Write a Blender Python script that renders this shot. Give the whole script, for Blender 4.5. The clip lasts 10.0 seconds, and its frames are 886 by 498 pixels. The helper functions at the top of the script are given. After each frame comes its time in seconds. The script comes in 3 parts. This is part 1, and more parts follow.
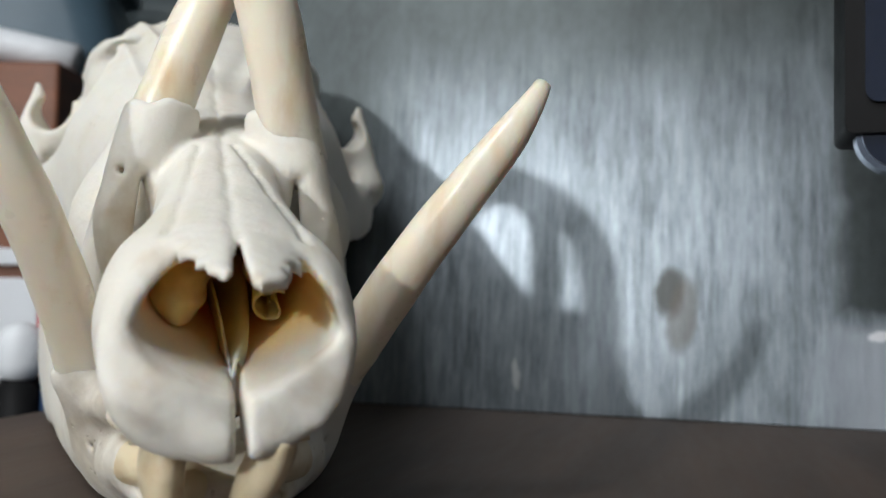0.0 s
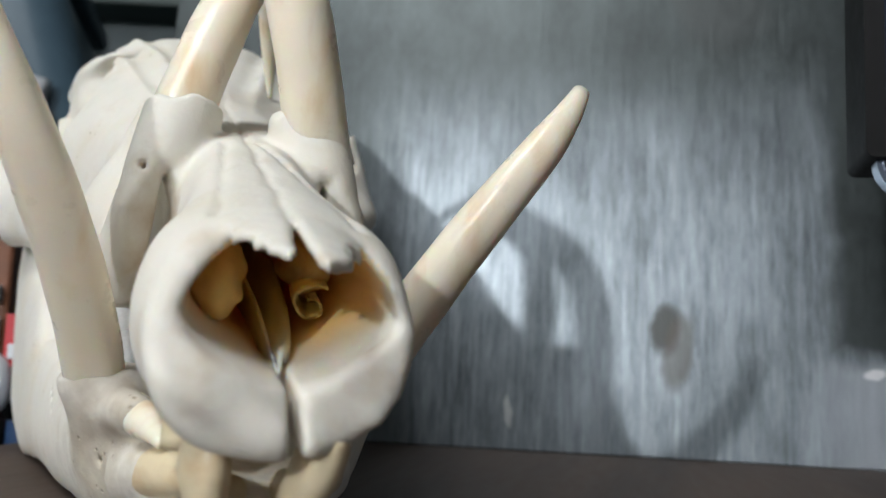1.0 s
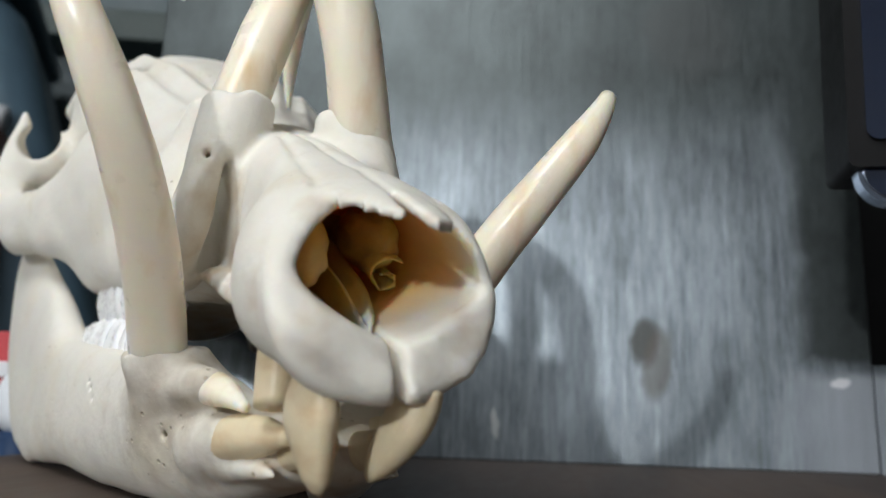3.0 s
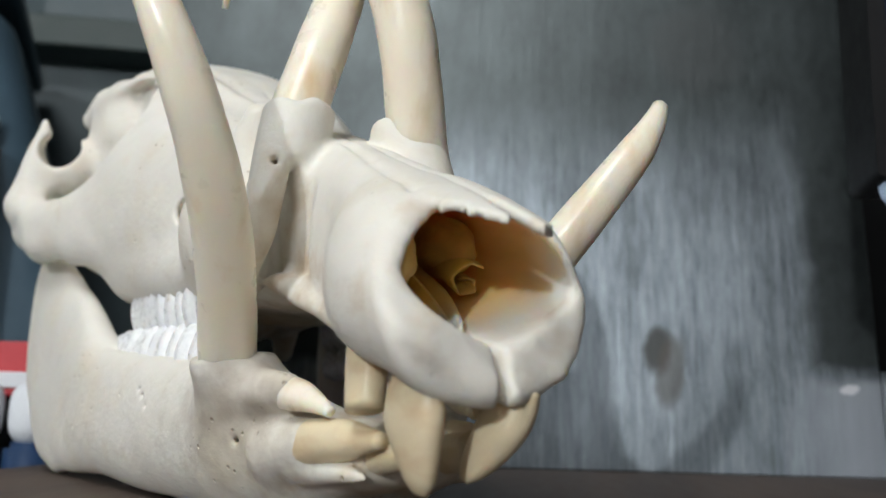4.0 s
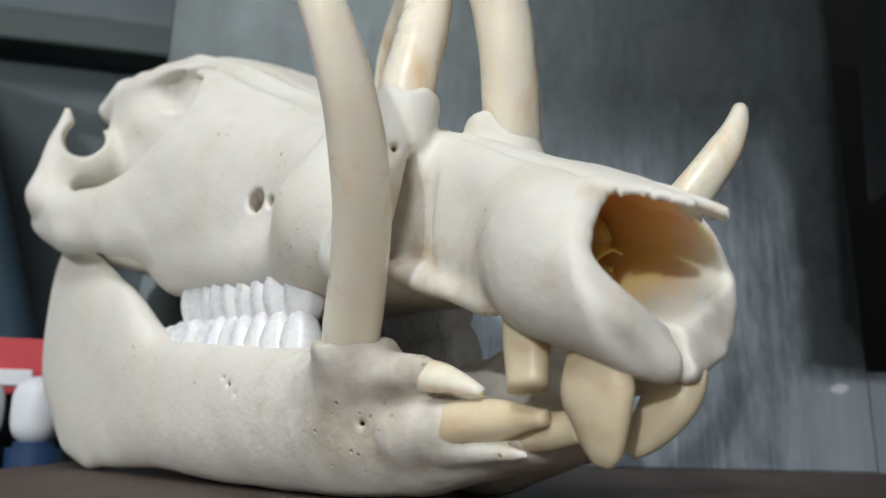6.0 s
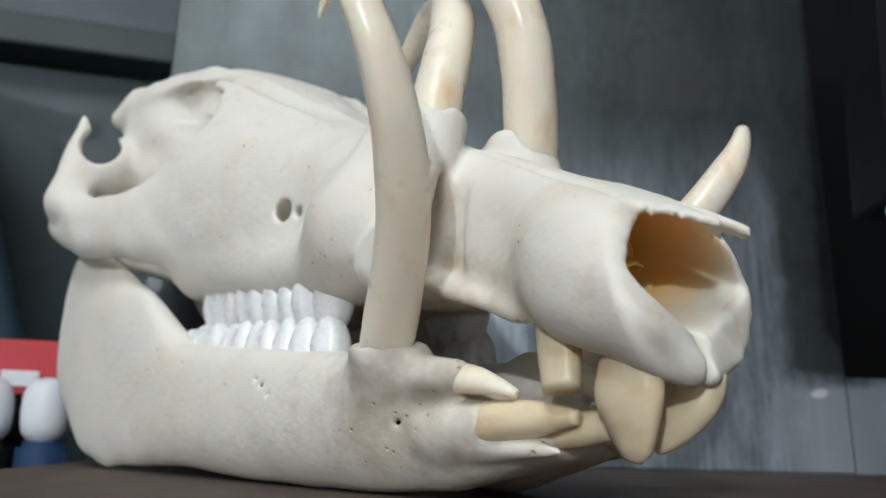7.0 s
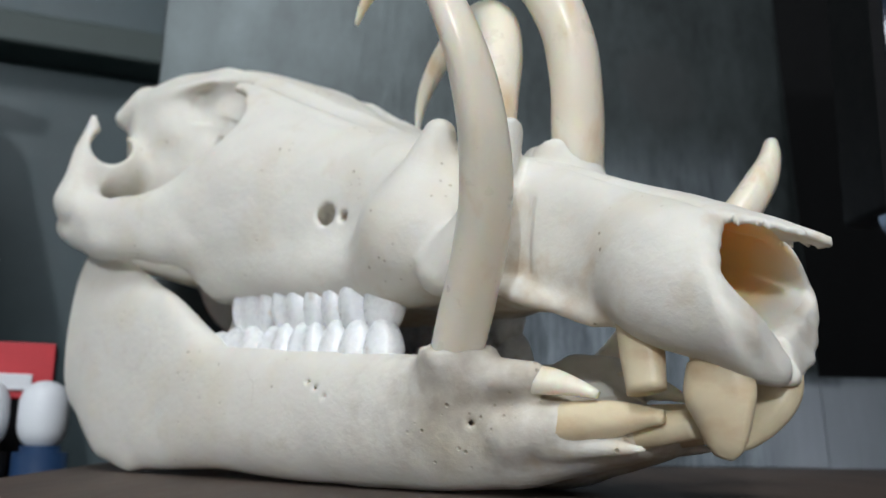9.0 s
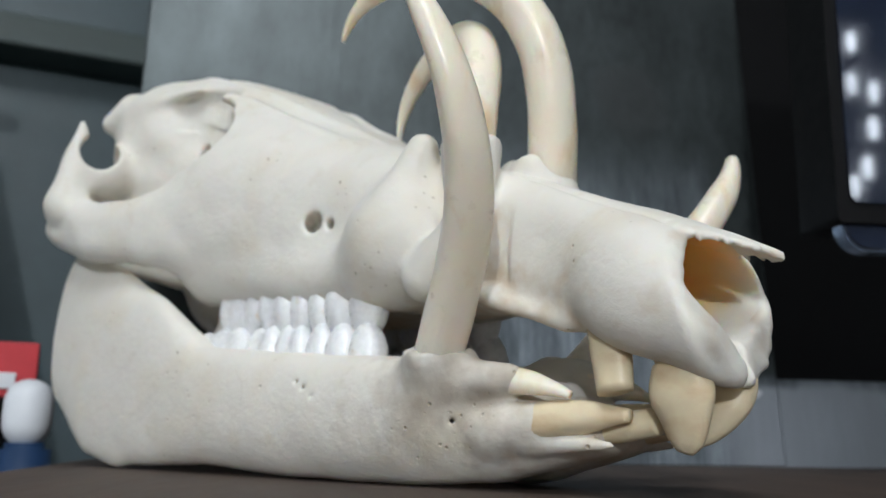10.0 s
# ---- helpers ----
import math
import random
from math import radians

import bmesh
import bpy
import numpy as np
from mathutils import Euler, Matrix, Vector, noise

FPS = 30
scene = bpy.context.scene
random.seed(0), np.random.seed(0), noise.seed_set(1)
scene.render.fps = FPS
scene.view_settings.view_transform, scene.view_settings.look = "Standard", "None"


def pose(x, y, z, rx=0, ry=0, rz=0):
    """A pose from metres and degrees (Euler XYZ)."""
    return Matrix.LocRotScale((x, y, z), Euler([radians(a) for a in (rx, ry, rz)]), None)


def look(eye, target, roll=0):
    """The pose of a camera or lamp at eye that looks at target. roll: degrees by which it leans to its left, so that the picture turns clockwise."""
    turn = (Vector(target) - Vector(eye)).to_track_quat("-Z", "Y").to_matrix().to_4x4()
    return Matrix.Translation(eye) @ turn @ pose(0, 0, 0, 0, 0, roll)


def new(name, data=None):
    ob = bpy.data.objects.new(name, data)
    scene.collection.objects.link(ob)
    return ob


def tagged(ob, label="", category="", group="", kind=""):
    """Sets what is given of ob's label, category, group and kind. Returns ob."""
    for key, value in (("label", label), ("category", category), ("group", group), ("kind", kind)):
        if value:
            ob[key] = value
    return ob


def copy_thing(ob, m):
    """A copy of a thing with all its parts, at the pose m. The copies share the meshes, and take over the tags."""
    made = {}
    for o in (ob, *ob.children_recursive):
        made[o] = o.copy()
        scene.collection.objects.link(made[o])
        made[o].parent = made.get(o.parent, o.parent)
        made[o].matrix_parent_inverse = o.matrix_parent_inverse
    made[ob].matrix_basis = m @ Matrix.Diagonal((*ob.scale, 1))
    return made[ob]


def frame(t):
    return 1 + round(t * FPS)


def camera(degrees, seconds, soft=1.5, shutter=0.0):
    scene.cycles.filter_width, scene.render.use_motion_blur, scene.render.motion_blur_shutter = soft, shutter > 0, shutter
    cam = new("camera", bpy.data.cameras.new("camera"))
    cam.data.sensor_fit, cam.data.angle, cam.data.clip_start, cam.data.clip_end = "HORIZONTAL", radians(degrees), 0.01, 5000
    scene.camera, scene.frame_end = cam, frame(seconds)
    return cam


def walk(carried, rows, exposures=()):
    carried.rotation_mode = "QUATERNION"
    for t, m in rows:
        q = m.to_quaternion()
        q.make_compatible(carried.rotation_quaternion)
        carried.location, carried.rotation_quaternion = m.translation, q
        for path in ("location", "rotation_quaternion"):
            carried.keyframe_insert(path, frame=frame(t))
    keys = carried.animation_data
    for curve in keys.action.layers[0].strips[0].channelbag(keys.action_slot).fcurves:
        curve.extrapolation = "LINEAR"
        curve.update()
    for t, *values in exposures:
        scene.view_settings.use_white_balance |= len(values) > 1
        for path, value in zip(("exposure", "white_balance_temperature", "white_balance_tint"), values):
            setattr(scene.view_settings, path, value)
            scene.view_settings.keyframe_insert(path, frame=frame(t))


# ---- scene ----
cam = camera(51.9, 10.0)
cam.data.dof.use_dof, cam.data.dof.focus_distance, cam.data.dof.aperture_fstop = True, 0.225, 17.0
METRES, EYE, TILT, LEAN, TURN = 0.23, 0.059, 2.6, -1.2, 0.0
ROWS = [
    (0.0, 0.0, 0.0, 0.0, 0.0, 0.0, -0.0),
    (0.5, -0.0428, 0.0228, -0.0433, -1.59, 1.66, -0.32),
    (1.0, -0.0896, 0.0434, -0.0545, -3.18, 3.68, -0.94),
    (1.5, -0.0967, 0.052, -0.0734, -3.98, 4.7, -1.32),
    (2.0, -0.1327, 0.0306, -0.0992, -5.09, 5.73, -1.37),
    (3.5, -0.2648, -0.0106, -0.1293, -8.52, 6.94, -0.59),
    (4.0, -0.3231, -0.0022, -0.1346, -9.52, 7.43, -0.56),
    (4.5, -0.3793, 0.0152, -0.1483, -10.77, 7.8, -0.35),
    (5.0, -0.426, 0.0277, -0.1499, -12.09, 7.89, -0.44),
    (5.5, -0.4985, 0.035, -0.1576, -13.78, 8.01, -0.53),
    (7.0, -0.6293, -0.0194, -0.1684, -17.16, 8.5, -0.99),
    (7.5, -0.7039, -0.0386, -0.1623, -18.2, 8.4, -0.88),
    (8.0, -0.7179, -0.0318, -0.1662, -19.34, 8.07, -0.58),
    (8.5, -0.7433, 0.002, -0.1765, -20.35, 8.14, -0.41),
    (9.0, -0.7962, 0.0077, -0.169, -21.86, 8.57, -0.67),
    (9.5, -0.8291, -0.0352, -0.1645, -23.27, 8.65, -0.88),
    (10.0, -0.8431, -0.053, -0.1699, -23.98, 8.64, -0.94),
]
walk(cam, [(t, pose(0, 0, EYE, TILT, LEAN, TURN) @ pose(METRES * x, METRES * y, METRES * z, 90 + pitch, roll, yaw)) for t, x, y, z, yaw, pitch, roll in ROWS],
     exposures=[(0.0, 0.17, 6500, 10), (2.0, 0.11, 6500, 10), (3.5, 0.12, 6500, 10), (5.5, 0.08, 6500, 10), (7.0, 0.02, 6300, 10), (10.0, 0.0, 6250, 10)])

# ---- light ----
world = bpy.data.worlds.new("world")
scene.world = world
world.use_nodes = True
world.node_tree.nodes["Background"].inputs[0].default_value = (0.75, 0.85, 1.0, 1)
world.node_tree.nodes["Background"].inputs[1].default_value = 0.03


def lamp(name, kind, eye, target, power, color, size):
    data = bpy.data.lights.new(name, kind)
    data.energy, data.color = power, color
    if kind == "AREA":
        data.size = size
    else:
        data.shadow_soft_size = size
    ob = new(name, data)
    ob.matrix_world = look(eye, target)
    return ob


KEY = Vector((-1.02, -1.42, 0.65))
lamp("key_lamp", "POINT", KEY, (0, 0.3, 0.1), 53.0, (0.955, 0.98, 0.995), 0.03)
# unseen soft fill, added high on the camera side to lift the shadows
lamp("fill_lamp", "AREA", (-0.6, -0.65, 1.4), (-0.1, 0.25, 0.05), 15.0, (0.95, 0.98, 1.0), 0.6)
scene.view_settings.exposure = 0.0


# ---- materials ----
def mat(name, color, rough=0.6, metal=0.0, vary=0.15, scale=30.0, bump=0.1, bscale=200.0, stretch=(1, 1, 1), dark=None, sss=0.0, coat=0.0):
    """A procedural surface: colour broken up at two scales, gloss varied, fine relief."""
    m = bpy.data.materials.new(name)
    m.use_nodes = True
    nt = m.node_tree
    b = nt.nodes["Principled BSDF"]
    b.inputs["Metallic"].default_value = metal
    b.inputs["Coat Weight"].default_value = coat
    if sss:
        b.inputs["Subsurface Weight"].default_value = sss
        b.inputs["Subsurface Radius"].default_value = (1.0, 0.6, 0.3)
        b.inputs["Subsurface Scale"].default_value = 0.005
    tc = nt.nodes.new("ShaderNodeTexCoord")
    mp = nt.nodes.new("ShaderNodeMapping")
    mp.inputs["Scale"].default_value = stretch
    nt.links.new(tc.outputs["Object"], mp.inputs["Vector"])

    def noise_node(s, detail=6, rg=0.6):
        n = nt.nodes.new("ShaderNodeTexNoise")
        n.inputs["Scale"].default_value = s
        n.inputs["Detail"].default_value = detail
        n.inputs["Roughness"].default_value = rg
        nt.links.new(mp.outputs["Vector"], n.inputs["Vector"])
        return n

    big, fine = noise_node(scale), noise_node(scale * 7, 4)
    add = nt.nodes.new("ShaderNodeMath")
    add.operation = "MULTIPLY_ADD"
    nt.links.new(fine.outputs["Fac"], add.inputs[0])
    add.inputs[1].default_value = 0.4
    nt.links.new(big.outputs["Fac"], add.inputs[2])
    ramp = nt.nodes.new("ShaderNodeValToRGB")
    ramp.color_ramp.elements[0].position, ramp.color_ramp.elements[1].position = 0.5, 0.9
    lo = dark if dark else tuple(c * (1 - vary) for c in color)
    ramp.color_ramp.elements[0].color = (*lo, 1)
    ramp.color_ramp.elements[1].color = (*color, 1)
    nt.links.new(add.outputs[0], ramp.inputs[0])
    nt.links.new(ramp.outputs[0], b.inputs["Base Color"])
    mr = nt.nodes.new("ShaderNodeMapRange")
    mr.inputs["To Min"].default_value = max(0.0, rough - 0.1)
    mr.inputs["To Max"].default_value = min(1.0, rough + 0.1)
    nt.links.new(fine.outputs["Fac"], mr.inputs["Value"])
    nt.links.new(mr.outputs[0], b.inputs["Roughness"])
    if bump:
        bn = noise_node(bscale, 5)
        bp = nt.nodes.new("ShaderNodeBump")
        bp.inputs["Strength"].default_value = bump
        bp.inputs["Distance"].default_value = 0.001
        nt.links.new(bn.outputs["Fac"], bp.inputs["Height"])
        nt.links.new(bp.outputs[0], b.inputs["Normal"])
    return m


def pits(m, scale, size, mask_scale, level, tint):
    """Scattered small pores: darkened and sunk dots where a broad mask allows them."""
    nt = m.node_tree
    b = nt.nodes["Principled BSDF"]
    tc = nt.nodes.new("ShaderNodeTexCoord")
    vo = nt.nodes.new("ShaderNodeTexVoronoi")
    vo.inputs["Scale"].default_value = scale
    mk = nt.nodes.new("ShaderNodeTexNoise")
    mk.inputs["Scale"].default_value = mask_scale
    for n in (vo, mk):
        nt.links.new(tc.outputs["Object"], n.inputs["Vector"])
    dot = nt.nodes.new("ShaderNodeMapRange")
    dot.inputs["From Min"].default_value, dot.inputs["From Max"].default_value = size, size * 0.4
    nt.links.new(vo.outputs["Distance"], dot.inputs["Value"])
    gate = nt.nodes.new("ShaderNodeMapRange")
    gate.inputs["From Min"].default_value, gate.inputs["From Max"].default_value = level, level + 0.06
    nt.links.new(mk.outputs["Fac"], gate.inputs["Value"])
    both = nt.nodes.new("ShaderNodeMath")
    both.operation = "MULTIPLY"
    nt.links.new(dot.outputs[0], both.inputs[0])
    nt.links.new(gate.outputs[0], both.inputs[1])
    mix = nt.nodes.new("ShaderNodeMix")
    mix.data_type = "RGBA"
    nt.links.new(both.outputs[0], mix.inputs[0])
    nt.links.new(b.inputs["Base Color"].links[0].from_socket, mix.inputs[6])
    mix.inputs[7].default_value = (*tint, 1)
    nt.links.new(mix.outputs[2], b.inputs["Base Color"])
    bp = nt.nodes.new("ShaderNodeBump")
    bp.invert = True
    bp.inputs["Strength"].default_value = 0.7
    bp.inputs["Distance"].default_value = 0.0006
    nt.links.new(both.outputs[0], bp.inputs["Height"])
    nt.links.new(b.inputs["Normal"].links[0].from_socket, bp.inputs["Normal"])
    nt.links.new(bp.outputs[0], b.inputs["Normal"])
    return m


def streaked(m, color, stretch, scale, lo, hi):
    """Long stains in one colour laid over a material."""
    nt = m.node_tree
    b = nt.nodes["Principled BSDF"]
    tc = nt.nodes.new("ShaderNodeTexCoord")
    mp = nt.nodes.new("ShaderNodeMapping")
    mp.inputs["Scale"].default_value = stretch
    nt.links.new(tc.outputs["Object"], mp.inputs["Vector"])
    n = nt.nodes.new("ShaderNodeTexNoise")
    n.inputs["Scale"].default_value = scale
    n.inputs["Detail"].default_value = 5
    nt.links.new(mp.outputs["Vector"], n.inputs["Vector"])
    g = nt.nodes.new("ShaderNodeMapRange")
    g.inputs["From Min"].default_value, g.inputs["From Max"].default_value = lo, hi
    nt.links.new(n.outputs["Fac"], g.inputs["Value"])
    mix = nt.nodes.new("ShaderNodeMix")
    mix.data_type = "RGBA"
    nt.links.new(g.outputs[0], mix.inputs[0])
    nt.links.new(b.inputs["Base Color"].links[0].from_socket, mix.inputs[6])
    mix.inputs[7].default_value = (*color, 1)
    nt.links.new(mix.outputs[2], b.inputs["Base Color"])
    return m


def relief(m, scale, strength, depth):
    """A second, broader relief under the fine one."""
    nt = m.node_tree
    b = nt.nodes["Principled BSDF"]
    tc = nt.nodes.new("ShaderNodeTexCoord")
    n = nt.nodes.new("ShaderNodeTexNoise")
    n.inputs["Scale"].default_value = scale
    n.inputs["Detail"].default_value = 7
    n.inputs["Roughness"].default_value = 0.62
    nt.links.new(tc.outputs["Object"], n.inputs["Vector"])
    bp = nt.nodes.new("ShaderNodeBump")
    bp.inputs["Strength"].default_value = strength
    bp.inputs["Distance"].default_value = depth
    nt.links.new(n.outputs["Fac"], bp.inputs["Height"])
    nt.links.new(b.inputs["Normal"].links[0].from_socket, bp.inputs["Normal"])
    nt.links.new(bp.outputs[0], b.inputs["Normal"])
    return m


def sheet_material():
    """Galvanised sheet: dull oxidised metal with a painted-in sheen and low reflection, a stain and drips."""
    m = mat("galvanised_sheet", (0.065, 0.078, 0.079), 0.38, 0.6, vary=0.5, scale=13, bump=0.07, bscale=120, stretch=(2.2, 2.2, 1.2))
    nt = m.node_tree
    b = nt.nodes["Principled BSDF"]
    tc = nt.nodes.new("ShaderNodeTexCoord")
    sp = nt.nodes.new("ShaderNodeSeparateXYZ")
    wob = nt.nodes.new("ShaderNodeTexNoise")
    wob.inputs["Scale"].default_value = 22
    wob.inputs["Detail"].default_value = 6
    off = nt.nodes.new("ShaderNodeVectorMath")
    off.operation = "MULTIPLY_ADD"
    nt.links.new(tc.outputs["Object"], wob.inputs["Vector"])
    nt.links.new(wob.outputs["Color"], off.inputs[0])
    off.inputs[1].default_value = (0.026, 0.026, 0.026)
    nt.links.new(tc.outputs["Object"], off.inputs[2])
    nt.links.new(off.outputs[0], sp.inputs[0])

    def step(sock, a, c):
        n = nt.nodes.new("ShaderNodeMapRange")
        n.interpolation_type = "SMOOTHSTEP"
        n.inputs["From Min"].default_value, n.inputs["From Max"].default_value = a, c
        nt.links.new(sp.outputs[sock], n.inputs["Value"])
        return n.outputs[0]

    def op(kind, a, c):
        n = nt.nodes.new("ShaderNodeMath")
        n.operation = kind
        for i, v in enumerate((a, c)):
            if isinstance(v, float):
                n.inputs[i].default_value = v
            else:
                nt.links.new(v, n.inputs[i])
        return n.outputs[0]

    def blob(x, z, rx, rz):
        dx = op("DIVIDE", op("SUBTRACT", sp.outputs[0], x + 0.011), rx)
        dz = op("DIVIDE", op("SUBTRACT", sp.outputs[2], z + 0.011), rz)
        d = op("ADD", op("MULTIPLY", dx, dx), op("MULTIPLY", dz, dz))
        n = nt.nodes.new("ShaderNodeMapRange")
        n.interpolation_type = "SMOOTHSTEP"
        n.inputs["From Min"].default_value, n.inputs["From Max"].default_value = 1.2, 0.3
        nt.links.new(d, n.inputs["Value"])
        return n.outputs[0]

    # bright field: the sheen of reflected light, painted into the base colour
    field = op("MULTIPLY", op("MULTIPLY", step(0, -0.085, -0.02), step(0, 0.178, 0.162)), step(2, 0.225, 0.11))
    # the pale band along the bottom is a painted reflection too
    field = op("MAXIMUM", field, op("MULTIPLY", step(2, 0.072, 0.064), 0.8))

    def over(fac, color):
        mix = nt.nodes.new("ShaderNodeMix")
        mix.data_type = "RGBA"
        nt.links.new(fac, mix.inputs[0])
        nt.links.new(b.inputs["Base Color"].links[0].from_socket, mix.inputs[6])
        if isinstance(color, tuple):
            mix.inputs[7].default_value = (*color, 1)
        else:
            nt.links.new(color, mix.inputs[7])
        nt.links.new(mix.outputs[2], b.inputs["Base Color"])

    streak = nt.nodes.new("ShaderNodeTexNoise")
    streak.inputs["Scale"].default_value = 15
    streak.inputs["Detail"].default_value = 12
    streak.inputs["Roughness"].default_value = 0.72
    mp = nt.nodes.new("ShaderNodeMapping")
    mp.inputs["Scale"].default_value = (2.6, 2.6, 0.75)
    nt.links.new(tc.outputs["Object"], mp.inputs["Vector"])
    nt.links.new(mp.outputs["Vector"], streak.inputs["Vector"])
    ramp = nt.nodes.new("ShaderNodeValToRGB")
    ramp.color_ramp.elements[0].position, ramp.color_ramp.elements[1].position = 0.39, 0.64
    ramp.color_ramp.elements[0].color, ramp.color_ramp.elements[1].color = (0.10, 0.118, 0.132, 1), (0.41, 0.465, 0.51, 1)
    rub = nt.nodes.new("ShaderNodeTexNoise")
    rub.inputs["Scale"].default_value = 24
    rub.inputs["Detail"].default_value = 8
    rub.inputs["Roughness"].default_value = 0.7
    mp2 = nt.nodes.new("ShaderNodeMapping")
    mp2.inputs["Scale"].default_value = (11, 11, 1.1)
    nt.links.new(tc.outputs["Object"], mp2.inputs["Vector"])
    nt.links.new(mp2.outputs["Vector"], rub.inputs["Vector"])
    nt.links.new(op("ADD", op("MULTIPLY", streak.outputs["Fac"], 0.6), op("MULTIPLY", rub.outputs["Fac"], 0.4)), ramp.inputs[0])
    # lay the painted sheen over the dull metal, broken up by streaks
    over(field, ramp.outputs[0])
    bp = nt.nodes.new("ShaderNodeBump")
    bp.inputs["Strength"].default_value = 0.35
    bp.inputs["Distance"].default_value = 0.0006
    nt.links.new(rub.outputs["Fac"], bp.inputs["Height"])
    nt.links.new(b.inputs["Normal"].links[0].from_socket, bp.inputs["Normal"])
    nt.links.new(bp.outputs[0], b.inputs["Normal"])
    # paler still low on the right, again reflected light put into the colour
    over(op("MULTIPLY", op("MULTIPLY", step(2, 0.066, 0.058), step(0, 0.15, 0.19)), 0.8), (0.46, 0.5, 0.55))
    over(op("MULTIPLY", blob(0.080, 0.061, 0.009, 0.014), 0.9), (0.05, 0.05, 0.045))
    over(op("MULTIPLY", blob(0.088, 0.050, 0.008, 0.018), 0.7), (0.09, 0.082, 0.07))
    over(op("MULTIPLY", blob(0.108, 0.233, 0.028, 0.03), 0.6), (0.06, 0.065, 0.065))
    over(blob(0.1745, 0.0465, 0.004, 0.0032), (0.85, 0.86, 0.88))
    over(op("MULTIPLY", blob(0.0086, 0.022, 0.0025, 0.008), 0.6), (0.7, 0.72, 0.72))
    return m


M_BONE = pits(mat("bone", (0.79, 0.755, 0.68), 0.64, vary=0.08, scale=18, bump=0.16, bscale=120, sss=0.15), 260, 0.18, 30, 0.57, (0.3, 0.24, 0.16))
M_BONE = streaked(M_BONE, (0.72, 0.65, 0.52), (1, 1, 1), 30, 0.52, 0.8)
M_BONE = streaked(M_BONE, (0.66, 0.60, 0.49), (1, 1, 1), 95, 0.6, 0.9)
M_BONE = relief(M_BONE, 60, 0.32, 0.002)


def hairlines(m, scale, width, mask_scale, level, tint):
    """A few hairline cracks and sutures."""
    nt = m.node_tree
    b = nt.nodes["Principled BSDF"]
    tc = nt.nodes.new("ShaderNodeTexCoord")
    wob = nt.nodes.new("ShaderNodeTexNoise")
    wob.inputs["Scale"].default_value = 120
    off = nt.nodes.new("ShaderNodeVectorMath")
    off.operation = "MULTIPLY_ADD"
    nt.links.new(tc.outputs["Object"], wob.inputs["Vector"])
    nt.links.new(wob.outputs["Color"], off.inputs[0])
    off.inputs[1].default_value = (0.008, 0.008, 0.008)
    nt.links.new(tc.outputs["Object"], off.inputs[2])
    vo = nt.nodes.new("ShaderNodeTexVoronoi")
    vo.feature = "DISTANCE_TO_EDGE"
    vo.inputs["Scale"].default_value = scale
    nt.links.new(off.outputs[0], vo.inputs["Vector"])
    mk = nt.nodes.new("ShaderNodeTexNoise")
    mk.inputs["Scale"].default_value = mask_scale
    nt.links.new(tc.outputs["Object"], mk.inputs["Vector"])
    line = nt.nodes.new("ShaderNodeMapRange")
    line.inputs["From Min"].default_value, line.inputs["From Max"].default_value = width, 0.0
    nt.links.new(vo.outputs["Distance"], line.inputs["Value"])
    gate = nt.nodes.new("ShaderNodeMapRange")
    gate.inputs["From Min"].default_value, gate.inputs["From Max"].default_value = level, level + 0.08
    gate.inputs["To Max"].default_value = 0.5
    nt.links.new(mk.outputs["Fac"], gate.inputs["Value"])
    both = nt.nodes.new("ShaderNodeMath")
    both.operation = "MULTIPLY"
    nt.links.new(line.outputs[0], both.inputs[0])
    nt.links.new(gate.outputs[0], both.inputs[1])
    mix = nt.nodes.new("ShaderNodeMix")
    mix.data_type = "RGBA"
    nt.links.new(both.outputs[0], mix.inputs[0])
    nt.links.new(b.inputs["Base Color"].links[0].from_socket, mix.inputs[6])
    mix.inputs[7].default_value = (*tint, 1)
    nt.links.new(mix.outputs[2], b.inputs["Base Color"])
    return m


M_BONE = hairlines(M_BONE, 15, 0.004, 16, 0.7, (0.4, 0.33, 0.23))


def tinted_patch(m, name, centre, radii, color):
    """A copy of a material with one tinted patch, ragged at its border; serves grime and painted shade."""
    m = m.copy()
    m.name = name
    nt = m.node_tree
    b = nt.nodes["Principled BSDF"]
    tc = nt.nodes.new("ShaderNodeTexCoord")
    n = nt.nodes.new("ShaderNodeTexNoise")
    n.inputs["Scale"].default_value = 110
    n.inputs["Detail"].default_value = 6
    nt.links.new(tc.outputs["Object"], n.inputs["Vector"])
    mp = nt.nodes.new("ShaderNodeMapping")
    mp.vector_type = "TEXTURE"
    mp.inputs["Location"].default_value = centre
    mp.inputs["Scale"].default_value = radii
    nt.links.new(tc.outputs["Object"], mp.inputs["Vector"])
    ln = nt.nodes.new("ShaderNodeVectorMath")
    ln.operation = "LENGTH"
    nt.links.new(mp.outputs["Vector"], ln.inputs[0])
    mess = nt.nodes.new("ShaderNodeMath")
    mess.operation = "MULTIPLY_ADD"
    nt.links.new(n.outputs["Fac"], mess.inputs[0])
    mess.inputs[1].default_value = 2.6
    nt.links.new(ln.outputs["Value"], mess.inputs[2])
    g = nt.nodes.new("ShaderNodeMapRange")
    g.inputs["From Min"].default_value, g.inputs["From Max"].default_value = 2.4, 1.3
    g.inputs["To Max"].default_value = 0.7
    nt.links.new(mess.outputs[0], g.inputs["Value"])
    mix = nt.nodes.new("ShaderNodeMix")
    mix.data_type = "RGBA"
    nt.links.new(g.outputs[0], mix.inputs[0])
    nt.links.new(b.inputs["Base Color"].links[0].from_socket, mix.inputs[6])
    mix.inputs[7].default_value = (*color, 1)
    nt.links.new(mix.outputs[2], b.inputs["Base Color"])
    return m


